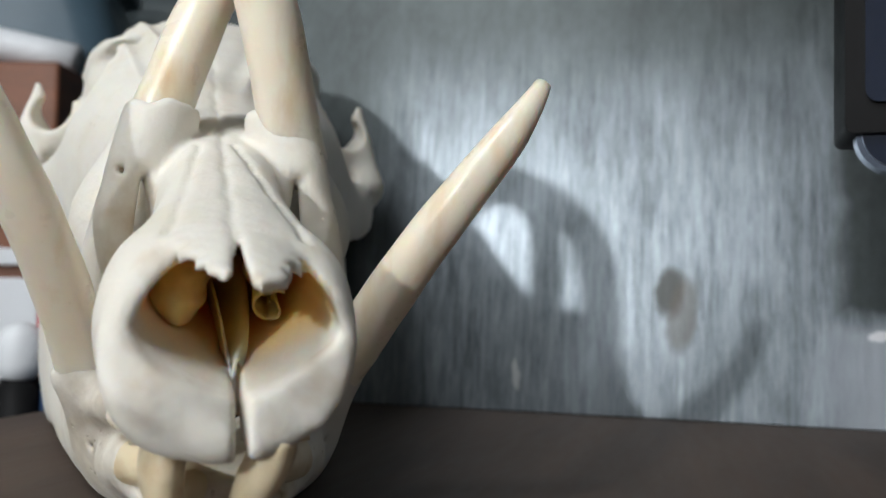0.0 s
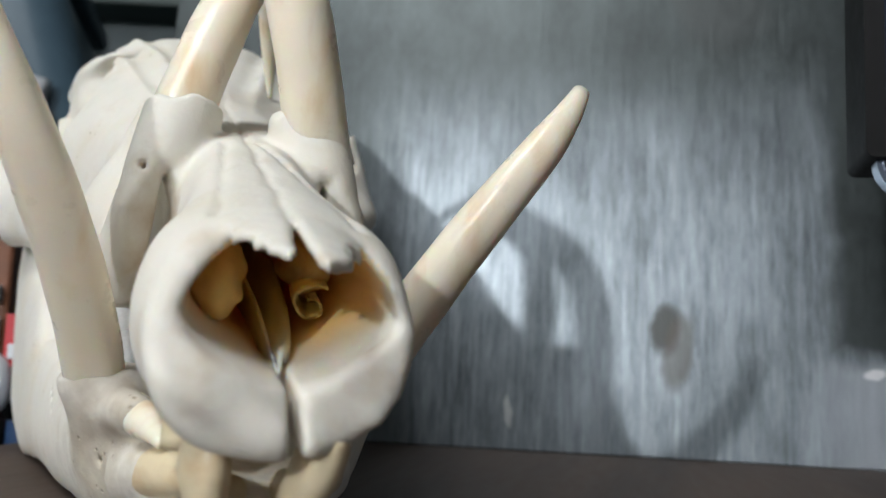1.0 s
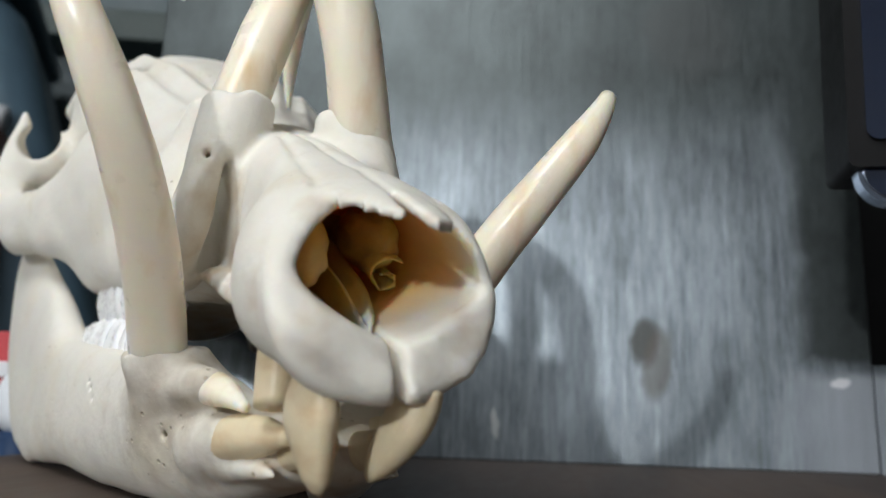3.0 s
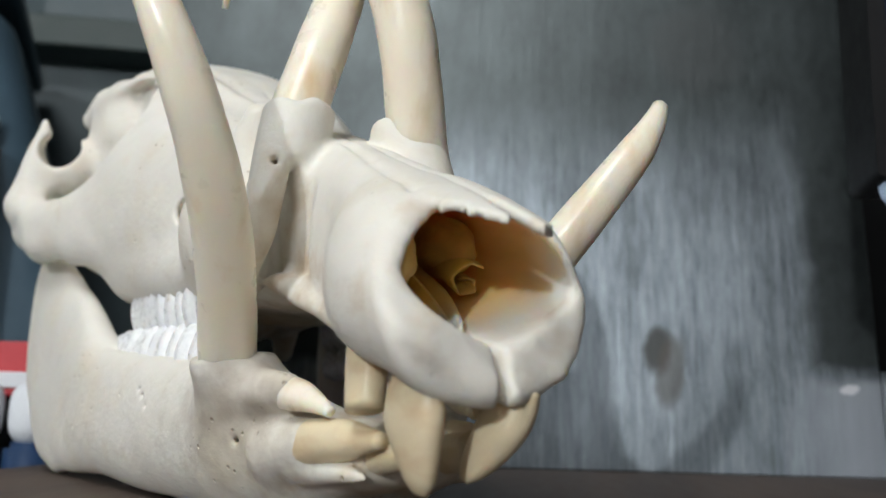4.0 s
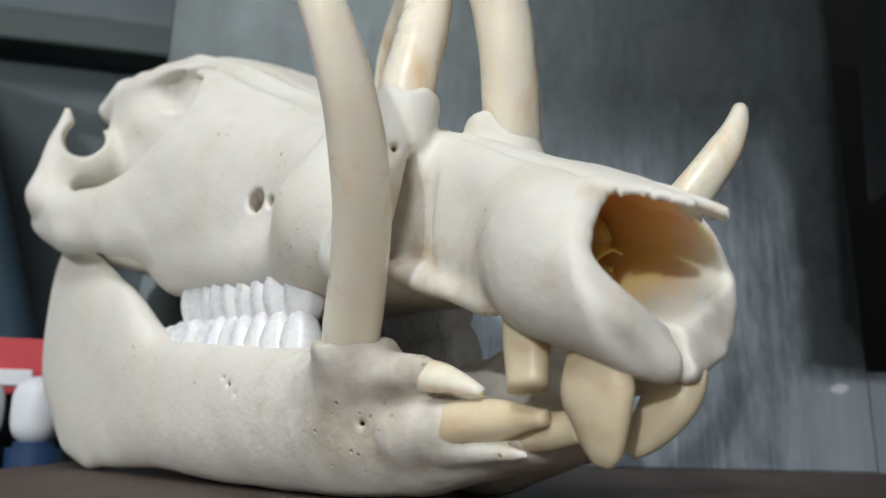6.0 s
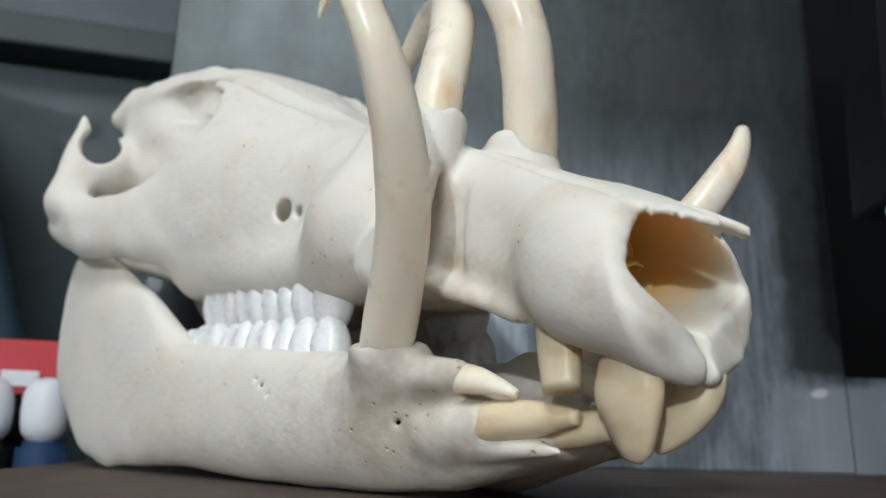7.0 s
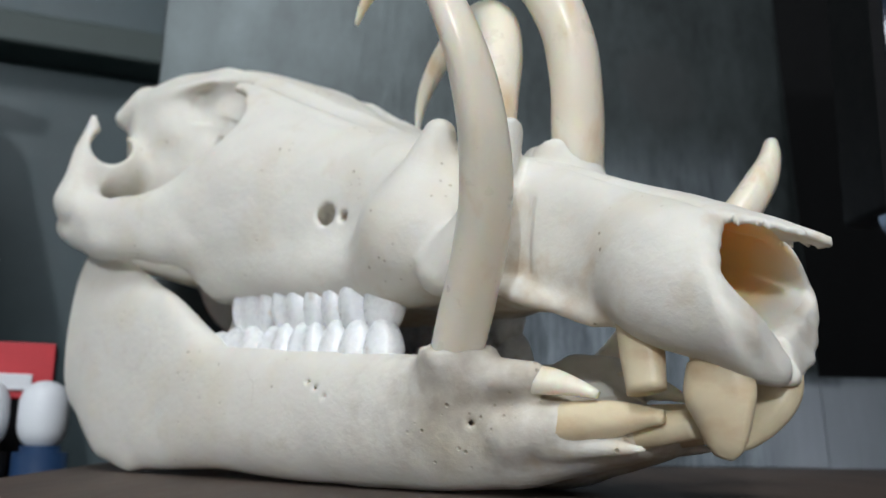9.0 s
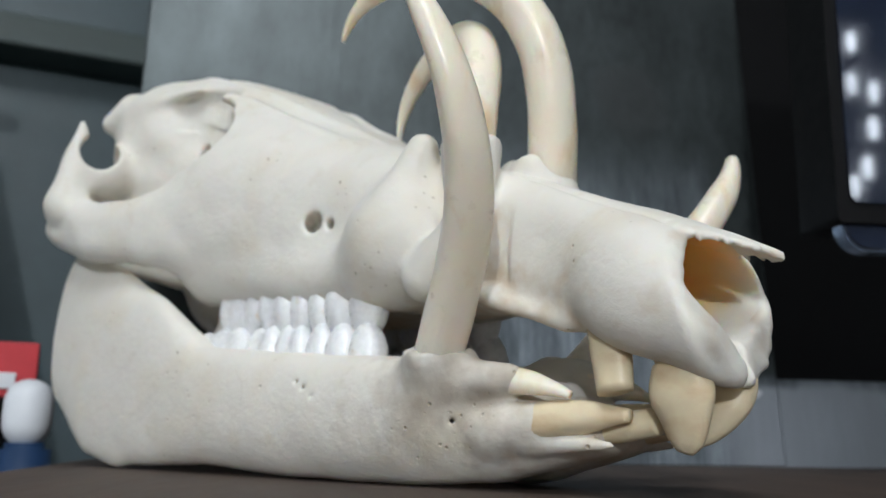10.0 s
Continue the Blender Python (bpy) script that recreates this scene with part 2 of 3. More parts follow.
M_JAW = tinted_patch(M_BONE, "bone_with_grime", (-0.028, 0.078, 0.027), (0.03, 0.036, 0.024), (0.36, 0.30, 0.23))
# chin underside: tan stain together with its brown shade, both as colour
M_JAW = tinted_patch(M_JAW, "bone_with_grime_and_tan_chin", (0.0, 0.062, 0.012), (0.017, 0.05, 0.014), (0.50, 0.35, 0.20))
# palate: tan stain and the warm shade between the jaws, painted in
M_SKULL = tinted_patch(M_BONE, "bone_with_tan_palate", (0.0, 0.15, 0.05), (0.028, 0.15, 0.018), (0.52, 0.37, 0.21))
# brown shade of the deep hollow by the tusk sheath, painted on
M_SKULL = tinted_patch(M_SKULL, "bone_with_tan_palate_and_shaded_sockets", (-0.021, 0.08, 0.068), (0.007, 0.012, 0.02), (0.46, 0.33, 0.19))
M_AMBER = mat("membrane_stained_bone", (0.88, 0.62, 0.25), 0.35, vary=0.3, scale=40, bump=0.3, bscale=250, sss=0.5)
def cavity_material():
    """The bone of the nose: pale near the opening, amber further in and up, for dried membrane and painted warm glow.
    """
    m = mat("nose_lining", (0.78, 0.74, 0.65), 0.45, vary=0.08, scale=20, bump=0.2, bscale=300, sss=0.55)
    nt = m.node_tree
    b = nt.nodes["Principled BSDF"]
    tc = nt.nodes.new("ShaderNodeTexCoord")
    sp = nt.nodes.new("ShaderNodeSeparateXYZ")
    nt.links.new(tc.outputs["Object"], sp.inputs[0])
    n = nt.nodes.new("ShaderNodeTexNoise")
    n.inputs["Scale"].default_value = 90
    nt.links.new(tc.outputs["Object"], n.inputs["Vector"])
    up = nt.nodes.new("ShaderNodeMath")
    up.operation = "MULTIPLY_ADD"
    nt.links.new(sp.outputs[2], up.inputs[0])
    up.inputs[1].default_value = 0.8
    nt.links.new(sp.outputs[1], up.inputs[2])
    mess = nt.nodes.new("ShaderNodeMath")
    mess.operation = "MULTIPLY_ADD"
    nt.links.new(n.outputs["Fac"], mess.inputs[0])
    mess.inputs[1].default_value = 0.012
    nt.links.new(up.outputs[0], mess.inputs[2])
    # amber by depth and height: membrane colour plus warm bounced light painted in
    g = nt.nodes.new("ShaderNodeMapRange")
    g.inputs["From Min"].default_value, g.inputs["From Max"].default_value = 0.062, 0.082
    nt.links.new(mess.outputs[0], g.inputs["Value"])
    mix = nt.nodes.new("ShaderNodeMix")
    mix.data_type = "RGBA"
    nt.links.new(g.outputs[0], mix.inputs[0])
    nt.links.new(b.inputs["Base Color"].links[0].from_socket, mix.inputs[6])
    mix.inputs[7].default_value = (0.90, 0.60, 0.24, 1)
    nt.links.new(mix.outputs[2], b.inputs["Base Color"])
    return m


M_CAVITY = cavity_material()
for m in (M_CAVITY, M_AMBER):
    m.node_tree.nodes["Principled BSDF"].inputs["Subsurface Weight"].default_value = 0.7
    m.node_tree.nodes["Principled BSDF"].inputs["Subsurface Scale"].default_value = 0.006
M_IVORY = streaked(mat("ivory", (0.91, 0.83, 0.69), 0.3, vary=0.06, scale=14, bump=0.12, bscale=160, sss=0.5), (0.68, 0.49, 0.27), (3.2, 3.2, 1), 28, 0.54, 0.82)
M_TOOTH = streaked(mat("enamel", (0.86, 0.86, 0.86), 0.28, vary=0.08, scale=60, bump=0.2, bscale=300, sss=0.1), (0.62, 0.5, 0.36), (1, 1, 1), 90, 0.62, 0.8)
M_DENTINE = streaked(mat("dentine", (0.78, 0.66, 0.45), 0.42, vary=0.1, scale=40, bump=0.15, bscale=200, sss=0.15), (0.56, 0.38, 0.20), (1, 1, 2), 60, 0.5, 0.76)
M_WOOD = mat("brown_tabletop", (0.078, 0.053, 0.038), 0.65, vary=0.45, scale=5, bump=0.15, bscale=60, stretch=(6, 1, 1))
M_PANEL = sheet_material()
M_BLACK = mat("black_plastic", (0.003, 0.003, 0.0035), 0.6, vary=0.3, scale=20, bump=0.05)
M_BLACK.node_tree.nodes["Principled BSDF"].inputs["Specular IOR Level"].default_value = 0.2
M_WALL = mat("dark_teal_wall", (0.075, 0.108, 0.118), 0.7, vary=0.4, scale=2, bump=0.1, bscale=40)
M_ROOM = mat("grey_plaster", (0.35, 0.36, 0.36), 0.9, vary=0.1, scale=3, bump=0.1)


# ---- mesh helpers ----
def link(name, me, material, parent=None, label="", smooth=True):
    for m in material if isinstance(material, (list, tuple)) else [material]:
        me.materials.append(m)
    if smooth:
        me.shade_smooth()
    ob = new(name, me)
    if parent:
        ob.parent = parent
    if label:
        tagged(ob, label)
    return ob


def part(name, bm, material, parent=None, label="", smooth=False):
    me = bpy.data.meshes.new(name)
    bm.normal_update()
    bm.to_mesh(me)
    bm.free()
    return link(name, me, material, parent, label, smooth)


def box(bm, x0, y0, z0, x1, y1, z1, bevel=0.0, seg=2):
    r = bmesh.ops.create_cube(bm, size=1)
    vs = r["verts"]
    for v in vs:
        v.co = Vector(((x0, x1)[v.co.x > 0], (y0, y1)[v.co.y > 0], (z0, z1)[v.co.z > 0]))
    if bevel:
        es = list({e for v in vs for e in v.link_edges})
        bmesh.ops.bevel(bm, geom=es, offset=bevel, segments=seg, profile=0.5, affect="EDGES")
    return bm


def thing(name, m, label, category, group="", kind=""):
    ob = new(name)
    ob.matrix_world = m
    return tagged(ob, label, category, group, kind)


def nets(f, lo, h):
    """Vertices and quads of the zero surface of a sampled field (negative inside)."""
    n = [k - 1 for k in f.shape]
    acc, cnt = np.zeros((*n, 3), np.float32), np.zeros(n, np.float32)
    for a in range(3):
        for p in (0, 1):
            for q in (0, 1):
                off = [0, 0, 0]
                off[(a + 1) % 3], off[(a + 2) % 3] = p, q
                s0 = tuple(slice(o, o + k) for o, k in zip(off, n))
                off2 = list(off)
                off2[a] = 1
                s1 = tuple(slice(o, o + k) for o, k in zip(off2, n))
                f0, f1 = f[s0], f[s1]
                i = np.nonzero((f0 < 0) != (f1 < 0))
                t = f0[i] / (f0[i] - f1[i])
                cnt[i] += 1
                for c in range(3):
                    acc[i + (np.full(len(t), c),)] += t if c == a else off[c]
    act = np.nonzero(cnt > 0)
    idx = np.full(n, -1, np.int64)
    idx[act] = np.arange(len(act[0]))
    verts = np.stack([act[c] + acc[act + (np.full(len(act[0]), c),)] / cnt[act] for c in range(3)], 1) * h + np.array(lo)
    quads = []
    s = f < 0
    for a in range(3):
        b, c = (a + 1) % 3, (a + 2) % 3
        sl0, sl1 = [slice(1, -1)] * 3, [slice(1, -1)] * 3
        sl0[a], sl1[a] = slice(0, -1), slice(1, None)
        s0, s1 = s[tuple(sl0)], s[tuple(sl1)]
        i = np.nonzero(s0 != s1)
        flip = s1[i]
        base = [i[0].copy(), i[1].copy(), i[2].copy()]
        base[b] += 1
        base[c] += 1
        four = []
        for db, dc in ((-1, -1), (0, -1), (0, 0), (-1, 0)):
            k = [x.copy() for x in base]
            k[b] += db
            k[c] += dc
            four.append(idx[k[0], k[1], k[2]])
        q = np.stack(four, 1)
        q[flip] = q[flip][:, ::-1]
        quads.append(q)
    return verts, np.concatenate(quads)


def field_mesh(name, f, lo, h, scale=0.001):
    v, q = nets(f, lo, h)
    me = bpy.data.meshes.new(name)
    me.vertices.add(len(v))
    me.vertices.foreach_set("co", (v * scale).astype(np.float32).ravel())
    me.loops.add(q.size)
    me.loops.foreach_set("vertex_index", q.astype(np.int32).ravel())
    me.polygons.add(len(q))
    me.polygons.foreach_set("loop_start", np.arange(0, q.size, 4, dtype=np.int32))
    me.update(calc_edges=True)
    return me, v, q


def smin(a, b, k):
    h = np.clip(0.5 + 0.5 * (b - a) / k, 0, 1)
    return b + (a - b) * h - k * h * (1 - h)


def smax(a, b, k):
    return -smin(-a, -b, k)


def prof(axis, xs, vs, blur=4):
    """A smooth curve through stations, sampled along an axis."""
    v = np.interp(axis, xs, vs).astype(np.float32)
    step = abs(axis.flat[1] - axis.flat[0])
    n = max(1, int(blur / step))
    k = np.hanning(2 * n + 3)[1:-1]
    flat = np.pad(v.ravel(), len(k) // 2, mode="edge")
    return np.convolve(flat, k / k.sum(), "valid").astype(np.float32).reshape(v.shape)


def ellipsoid(X, Y, Z, c, r):
    d = np.sqrt(((X - c[0]) / r[0]) ** 2 + ((Y - c[1]) / r[1]) ** 2 + ((Z - c[2]) / r[2]) ** 2)
    return (d - 1) * min(r)


def capsule(X, Y, Z, a, b, ra, rb):
    a, b = np.array(a, float), np.array(b, float)
    d = b - a
    t = np.clip(((X - a[0]) * d[0] + (Y - a[1]) * d[1] + (Z - a[2]) * d[2]) / d.dot(d), 0, 1)
    return np.sqrt((X - a[0] - t * d[0]) ** 2 + (Y - a[1] - t * d[1]) ** 2 + (Z - a[2] - t * d[2]) ** 2) - (ra + t * (rb - ra))


def grid(lo, hi, h):
    ax = [np.arange(a, b + h, h, dtype=np.float32) for a, b in zip(lo, hi)]
    return ax[0][:, None, None], ax[1][None, :, None], ax[2][None, None, :]


def wobble(X, Y, Z, amp, wave):
    s = 2 * np.pi / wave
    return amp * (np.sin(X * s + 1.3 * np.sin(Z * s * 0.7)) * np.sin(Y * s * 0.9 + 0.8) * np.sin(Z * s * 1.1 + 1.7 + 0.9 * np.sin(Y * s * 0.6)))


def tube(points, radii, rings=48, sides=28, flat=1.0, ridge=0.0, blunt=False):
    """A tapering, curved rod through points (mm) with rounded or flat ends."""
    p = np.array(points, float)
    d = np.r_[0, np.cumsum(np.linalg.norm(np.diff(p, axis=0), axis=1))]
    co = [np.polyfit(d, p[:, c], min(4, len(p) - 1)) for c in range(3)]
    bm = bmesh.new()
    u = np.linspace(0, d[-1], rings)
    axis = [Vector([np.polyval(co[c], s) for c in range(3)]) for s in u]
    rad = np.interp(u, np.linspace(0, d[-1], len(radii)), radii)
    ringv = []
    side = None
    for i, c in enumerate(axis):
        t = (axis[min(i + 1, rings - 1)] - axis[max(i - 1, 0)]).normalized()
        side = (Vector((0, 1, 0.2)) if side is None else side)
        side = (side - t * side.dot(t)).normalized()
        up = t.cross(side)
        ring = []
        for k in range(sides):
            a = 2 * math.pi * k / sides
            r = rad[i] * (1 + ridge * math.cos(3 * a + 0.5) + 0.012 * math.sin(5 * a + u[i] * 0.13) + 0.01 * math.sin(u[i] * 0.31 + 2 * a))
            ring.append(bm.verts.new((c + side * (r * math.cos(a)) + up * (r * flat * math.sin(a))) * 0.001))
        ringv.append(ring)
    for r0, r1 in zip(ringv, ringv[1:]):
        for k in range(sides):
            bm.faces.new((r0[k], r0[(k + 1) % sides], r1[(k + 1) % sides], r1[k]))
    bm.faces.new(ringv[0][::-1])
    bm.faces.new(ringv[-1])
    return bm


# ---- the setting ----
def slab(name, dims, material, label, category, bevel=0.0):
    ob = part(name, box(bmesh.new(), *dims, bevel), material)
    return tagged(ob, label, category, kind="structure")


slab("wall_north", (-2.0, 1.3, -0.9, 2.0, 1.4, 1.7), M_WALL, "dark teal painted back wall in shade", "wall")
slab("wall_south", (-2.0, -1.6, -0.9, 2.0, -1.5, 1.7), M_ROOM, "plain grey plaster wall", "wall")
slab("wall_west", (-2.1, -1.6, -0.9, -2.0, 1.4, 1.7), M_ROOM, "plain grey plaster wall", "wall")
slab("wall_east", (2.0, -1.6, -0.9, 2.1, 1.4, 1.7), M_ROOM, "plain grey plaster wall", "wall")
slab("ceiling", (-2.1, -1.6, 1.7, 2.1, 1.4, 1.8), M_ROOM, "plain grey ceiling", "ceiling")
slab("floor", (-2.1, -1.6, -0.95, 2.1, 1.4, -0.9), M_ROOM, "plain grey floor", "floor")

# leaning metal sheet: base line y = 0.461 - 0.26 x, leaning back 0.112 per metre of height
turn = math.degrees(math.atan(-0.26))
SHEET = pose(0.03, 0.461 - 0.26 * 0.03, 0.0, 0, 0, turn) @ pose(0, 0, 0, -6.2)
BASE = pose(0.03, 0.461 - 0.26 * 0.03, 0.0, 0, 0, turn)
table = part("table", box(bmesh.new(), -0.2, -1.15, -0.035, 1.0, 0.1, 0.0, 0.003), M_WOOD)
table.matrix_world = BASE
tagged(table, "dark brown wooden tabletop with a dull worn finish", "table", kind="structure")
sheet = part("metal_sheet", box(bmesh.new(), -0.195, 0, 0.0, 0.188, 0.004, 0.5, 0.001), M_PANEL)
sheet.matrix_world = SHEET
tagged(sheet, "scratched grey galvanised metal sheet leaning behind the skull", "metal sheet")
# added strip that carries the sheet's reflected pale band on to the right
ledge = part("pale_band_strip", box(bmesh.new(), 0.1884, 0.0005, 0.0, 0.75, 0.004, 0.0515), M_PANEL)
ledge.matrix_world = SHEET
tagged(ledge, "low pale strip added beside the leaning sheet to continue its reflected band", "metal strip")


# ---- the skull ----
AXIS = pose(-0.035, 0.155, 0.0, 0, 0, 16.2)
skull = thing("skull", AXIS, "bleached babirusa skull with long curling tusks resting on the table", "skull")
H = 0.95
LO = (-95.0, -12.0, 20.0)
X, Y, Z = grid(LO, (95, 350, 205), H)
A = np.abs(X)


def section(top, bottom, width, p, taper=0.0, low=0.0):
    mid, half = (top + bottom) / 2, np.maximum((top - bottom) / 2, 3.0)
    width = width * (1 - taper * np.clip((Z - mid) / half, 0, 1) ** 1.2 - low * np.clip((mid - Z) / half, 0, 1) ** 1.3)
    d = ((A / width) ** p + (np.abs(Z - mid) / half) ** p) ** (1 / p)
    return (d - 1) * np.minimum(width, half)


# rostrum and face
RY = [-12, 0, 10, 25, 45, 65, 95, 125, 155, 190, 230, 270]
rtop = prof(Y, RY, [56, 62, 67, 73, 81, 90, 101, 111, 121, 135, 140, 140])
rbot = prof(Y, RY, [26, 26, 27, 33, 41, 47, 53, 56, 58, 60, 66, 75])
rwid = prof(Y, [-12, 0, 10, 25, 36, 48, 60, 74, 95, 125, 155, 190, 230, 270], [20.5, 21.6, 23.2, 23.8, 22.8, 19.4, 17.6, 17.6, 20, 26, 30, 36, 34, 25])
tube_f = section(rtop, rbot, rwid, prof(Y, [-12, 8, 28, 60, 110], [2.2, 2.25, 2.9, 2.9, 2.5], 8), prof(Y, [0, 40, 90, 130], [0.3, 0.26, 0.12, 0.0], 8))
front = prof(Z, [20, 27, 34, 42, 52, 62, 80], [11.5, 9.5, 8.8, 9.2, 11, 15, 18], 6)
front = front + 0.35 * np.sin(Z * 0.55 + X * 0.3) * np.sin(Z * 0.21 + 1) + 0.25 * np.sin(X * 0.7 + Z * 0.9)
front = front - 3.2 * np.clip(-X / 14, 0, 1) * np.exp(-(((Z - 39) / 9) ** 2)) + 1.6 * np.clip(X / 12, 0, 1)
front = front - 3.0 * np.exp(-(((Z - 30) / 5.5) ** 2)) * np.exp(-((X / 11) ** 2))
rost = smax(tube_f, front - Y, 3.2)
rost = smax(rost, Y - 235, 8)
# nasal bones: thin roof running out into two ragged prongs
N = np.abs(X - 1.2)
edge = 5.2 + (Y + 2) * 0.36 + 1.1 * np.sin(Y * 0.9) * np.sin(Y * 0.37 + 1) + 0.6 * np.sin(Y * 2.1 + 1)
nasal = smax(np.abs(tube_f + 1.45) - 1.2, N - edge, 0.6)
nasal = np.maximum(nasal, rtop - 14 - Z)
nasal = smax(nasal, np.where(X < 1.2, -0.5, -3.0) - Y + np.abs(N - 2.8) * 1.0, 0.8)
nasal = smax(nasal, Y - 34, 1)
nasal = smax(nasal, 1.1 * np.clip(1 - Y / 16, 0, 1) - N - 0.3, 0.5)
# zygomatic plates
ZY = [95, 125, 150, 175, 205, 235, 262, 285, 300, 315]
zout = prof(Y, ZY, [20, 27, 31, 38, 51, 66, 77, 82, 82, 76])
zbot = prof(Y, ZY, [56, 58, 59, 62, 67, 71, 75, 82, 90, 98])
ztop = prof(Y, ZY, [98, 108, 118, 126, 124, 116, 115, 123, 126, 122])
face = section(ztop, zbot, zout, 3.2)
face = smax(smax(face, Y - 300, 8), 100 - Y, 14)
cran = smin(rost, face, 10)
# skull roof
FY = [140, 155, 173, 208, 250, 297, 325, 345]
ftop = prof(Y, FY, [116, 123, 134, 156, 175, 183, 177, 160])
fwid = prof(Y, FY, [24, 31, 40, 49, 53, 57, 52, 38])
fdep = prof(Y, FY, [30, 34, 38, 42, 42, 42, 42, 40])
roof = section(ftop, ftop - 2 * fdep, fwid, 2.3)
roof = smax(roof, 148 - Y, 20)
roof = smax(roof, Y - 338, 14)
cran = smin(cran, roof, 12)
# braincase and palate stay, the temporal fossa and the orbit are hollow
inner = prof(Y, [200, 240, 265, 288, 305, 340], [20, 26, 40, 53, 50, 36])
fossa = smax(smax(np.abs(A - (zout - 10 + inner) / 2) - np.maximum(zout - 10 - inner, 2) / 2, 226 - Y, 10), Z - 160, 6)
cran = smax(cran, -fossa, 5)
cran = smin(cran, ellipsoid(A, Y, Z, (40, 282, 143), (13, 22, 24)), 10)
cran = smax(cran, -ellipsoid(A, Y, Z, (64, 246, 129), (22, 30, 19)), 4)
cran = smax(cran, -ellipsoid(A, Y, Z, (53, 231, 134), (27, 30, 18)), 1.5)
cran = smax(cran, -ellipsoid(A, Y, Z, (42, 233, 141), (16, 24, 13)), 1.5)
cran = smax(cran, -ellipsoid(A, Y, Z, (25, 250, 132), (8, 2.8, 8.5)), 1.4)
cran = smin(cran, capsule(A, Y, Z, (77, 282, 110), (72.5, 284, 147), 8.5, 2.2), 5)
cran = smin(cran, ellipsoid(A, Y, Z, (62, 285, 128), (15, 12, 14)), 6)
notch = smin(capsule(A, Y, Z, (71, 262, 134), (52, 330, 137), 8.4, 8.4), capsule(A, Y, Z, (67, 270, 149), (60, 330, 153), 7.0, 7.0), 4)
cran = smax(cran, -notch, 1.5)
cran = smin(cran, capsule(A, Y, Z, (45, 298, 163), (52, 306, 158), 8.8, 5.0), 6)
# canine sheaths and swelling over the roots
bulge = smin(ellipsoid(A, Y, Z, (23, 116, 74), (16, 23, 18)), capsule(A, Y, Z, (25, 116, 80), (21, 107, 106), 12, 5), 8)
bulge = smax(bulge, -ellipsoid(A, Y, Z, (38, 82, 88), (15, 15, 30)), 3)
cran = smin(cran, bulge, 5)
cran = smin(cran, capsule(A, Y, Z, (24, 127, 66), (37, 218, 72), 8, 7.5), 11)
sheath = smin(capsule(A, Y, Z, (15.5, 90, 103), (24, 80, 76), 9.6, 7), capsule(A, Y, Z, (24, 80, 76), (27, 96, 62), 7, 8), 4)
sheath = smax(sheath, Z - 105.5 - 0.7 * np.sin(Y * 0.5 + X * 0.2) - 0.5 * np.sin(X * 0.8), 1)
cran = smin(cran, sheath, 2.5)
cran = smax(cran, -capsule(A, Y, Z, (15, 75, 102), (20, 73, 80), 1.5, 3.6), 1.0)
cran = smax(cran, -capsule(A, Y, Z, (20, 73, 80), (22.5, 77, 60), 3.6, 5.5), 1.4)
cran = smax(cran, -np.maximum(np.maximum(np.abs(A - 18.2 - 0.1 * (Y - 72)) - 0.1 * (88 - Z), np.abs(Y - 83) - 9), np.abs(Z - 73) - 13), 5.0)
# broken ledge along the lower border behind the snout
cran = smin(cran, capsule(A, Y, Z, (14.5, 52, 45.5), (18.5, 88, 57.5), 1.7, 2.2), 6)
cran = smax(cran, -capsule(A, Y, Z, (18.0, 56, 48.5), (21.0, 86, 61.5), 0.5, 1.2), 0.5)
cran = smax(cran, -capsule(-X, Y, Z, (26, 74, 87), (23, 81, 87), 0.35, 0.35), 0.2)
# hollow side before the sheath, furrows, canals
cran = smax(cran, -ellipsoid(A, Y, Z, (31.5, 61, 70), (12, 16, 22)), 9)
cran = smin(cran, ellipsoid(A, Y, Z, (15.5, 28, 53), (8.6, 14, 15)), 5)
cran = smax(cran, -capsule(A, Y, Z, (33, 152, 87), (26, 160, 87), 3.6, 3.4), 1.5)
cran = smax(cran, -capsule(A, Y, Z, (34, 143, 85), (26, 147, 86), 1.8, 1.8), 1)
# nasal cavity
CY = [-12, 2, 12, 30, 55, 80, 105]
cwid = prof(Y, CY, [20.5, 19.6, 18.8, 17, 13.5, 11, 8])
cbot = prof(Y, CY, [31, 34, 37.5, 43, 50, 58, 66])
ctop = prof(Y, CY, [52, 58.5, 63.5, 69.5, 78, 88, 95])
cmid, chalf = (ctop + cbot) / 2 + 1.5, (ctop - cbot) / 2
up, down = np.clip((Z - cmid) / chalf, 0, 1), np.clip((cmid - Z) / chalf, 0, 1.2)
wide = cwid * (1 - prof(Y, [0, 40, 90], [0.28, 0.22, 0.1], 8) * up ** 1.2 - prof(Y, [0, 14, 40, 60], [0.66, 0.62, 0.42, 0.2], 8) * np.minimum(down, 1.1) ** 1.7)
cav = (((np.abs(X - 1.6) / wide) ** 2.3 + (np.abs(Z - cmid) / chalf) ** 2.3) ** (1 / 2.3) - 1) * np.minimum(wide, chalf)
cav = smax(cav, Y - 104, 5)
cran = smax(cran, -cav, 1.6)
cran = smin(cran, nasal, 1.0)
cleft = smax(np.maximum(np.abs(X - 1.6 - (40 - Z) * 0.06) - (0.7 + np.clip(14 - Y, 0, 14) * 0.08), Z - 44) + 0 * Y, Y - 26, 2)
cran = smax(cran, -cleft, 1.2)
# palate hollow under the snout
cran = smax(cran, -ellipsoid(A, Y, Z, (0, 100, 42), (9, 58, 8)), 4)
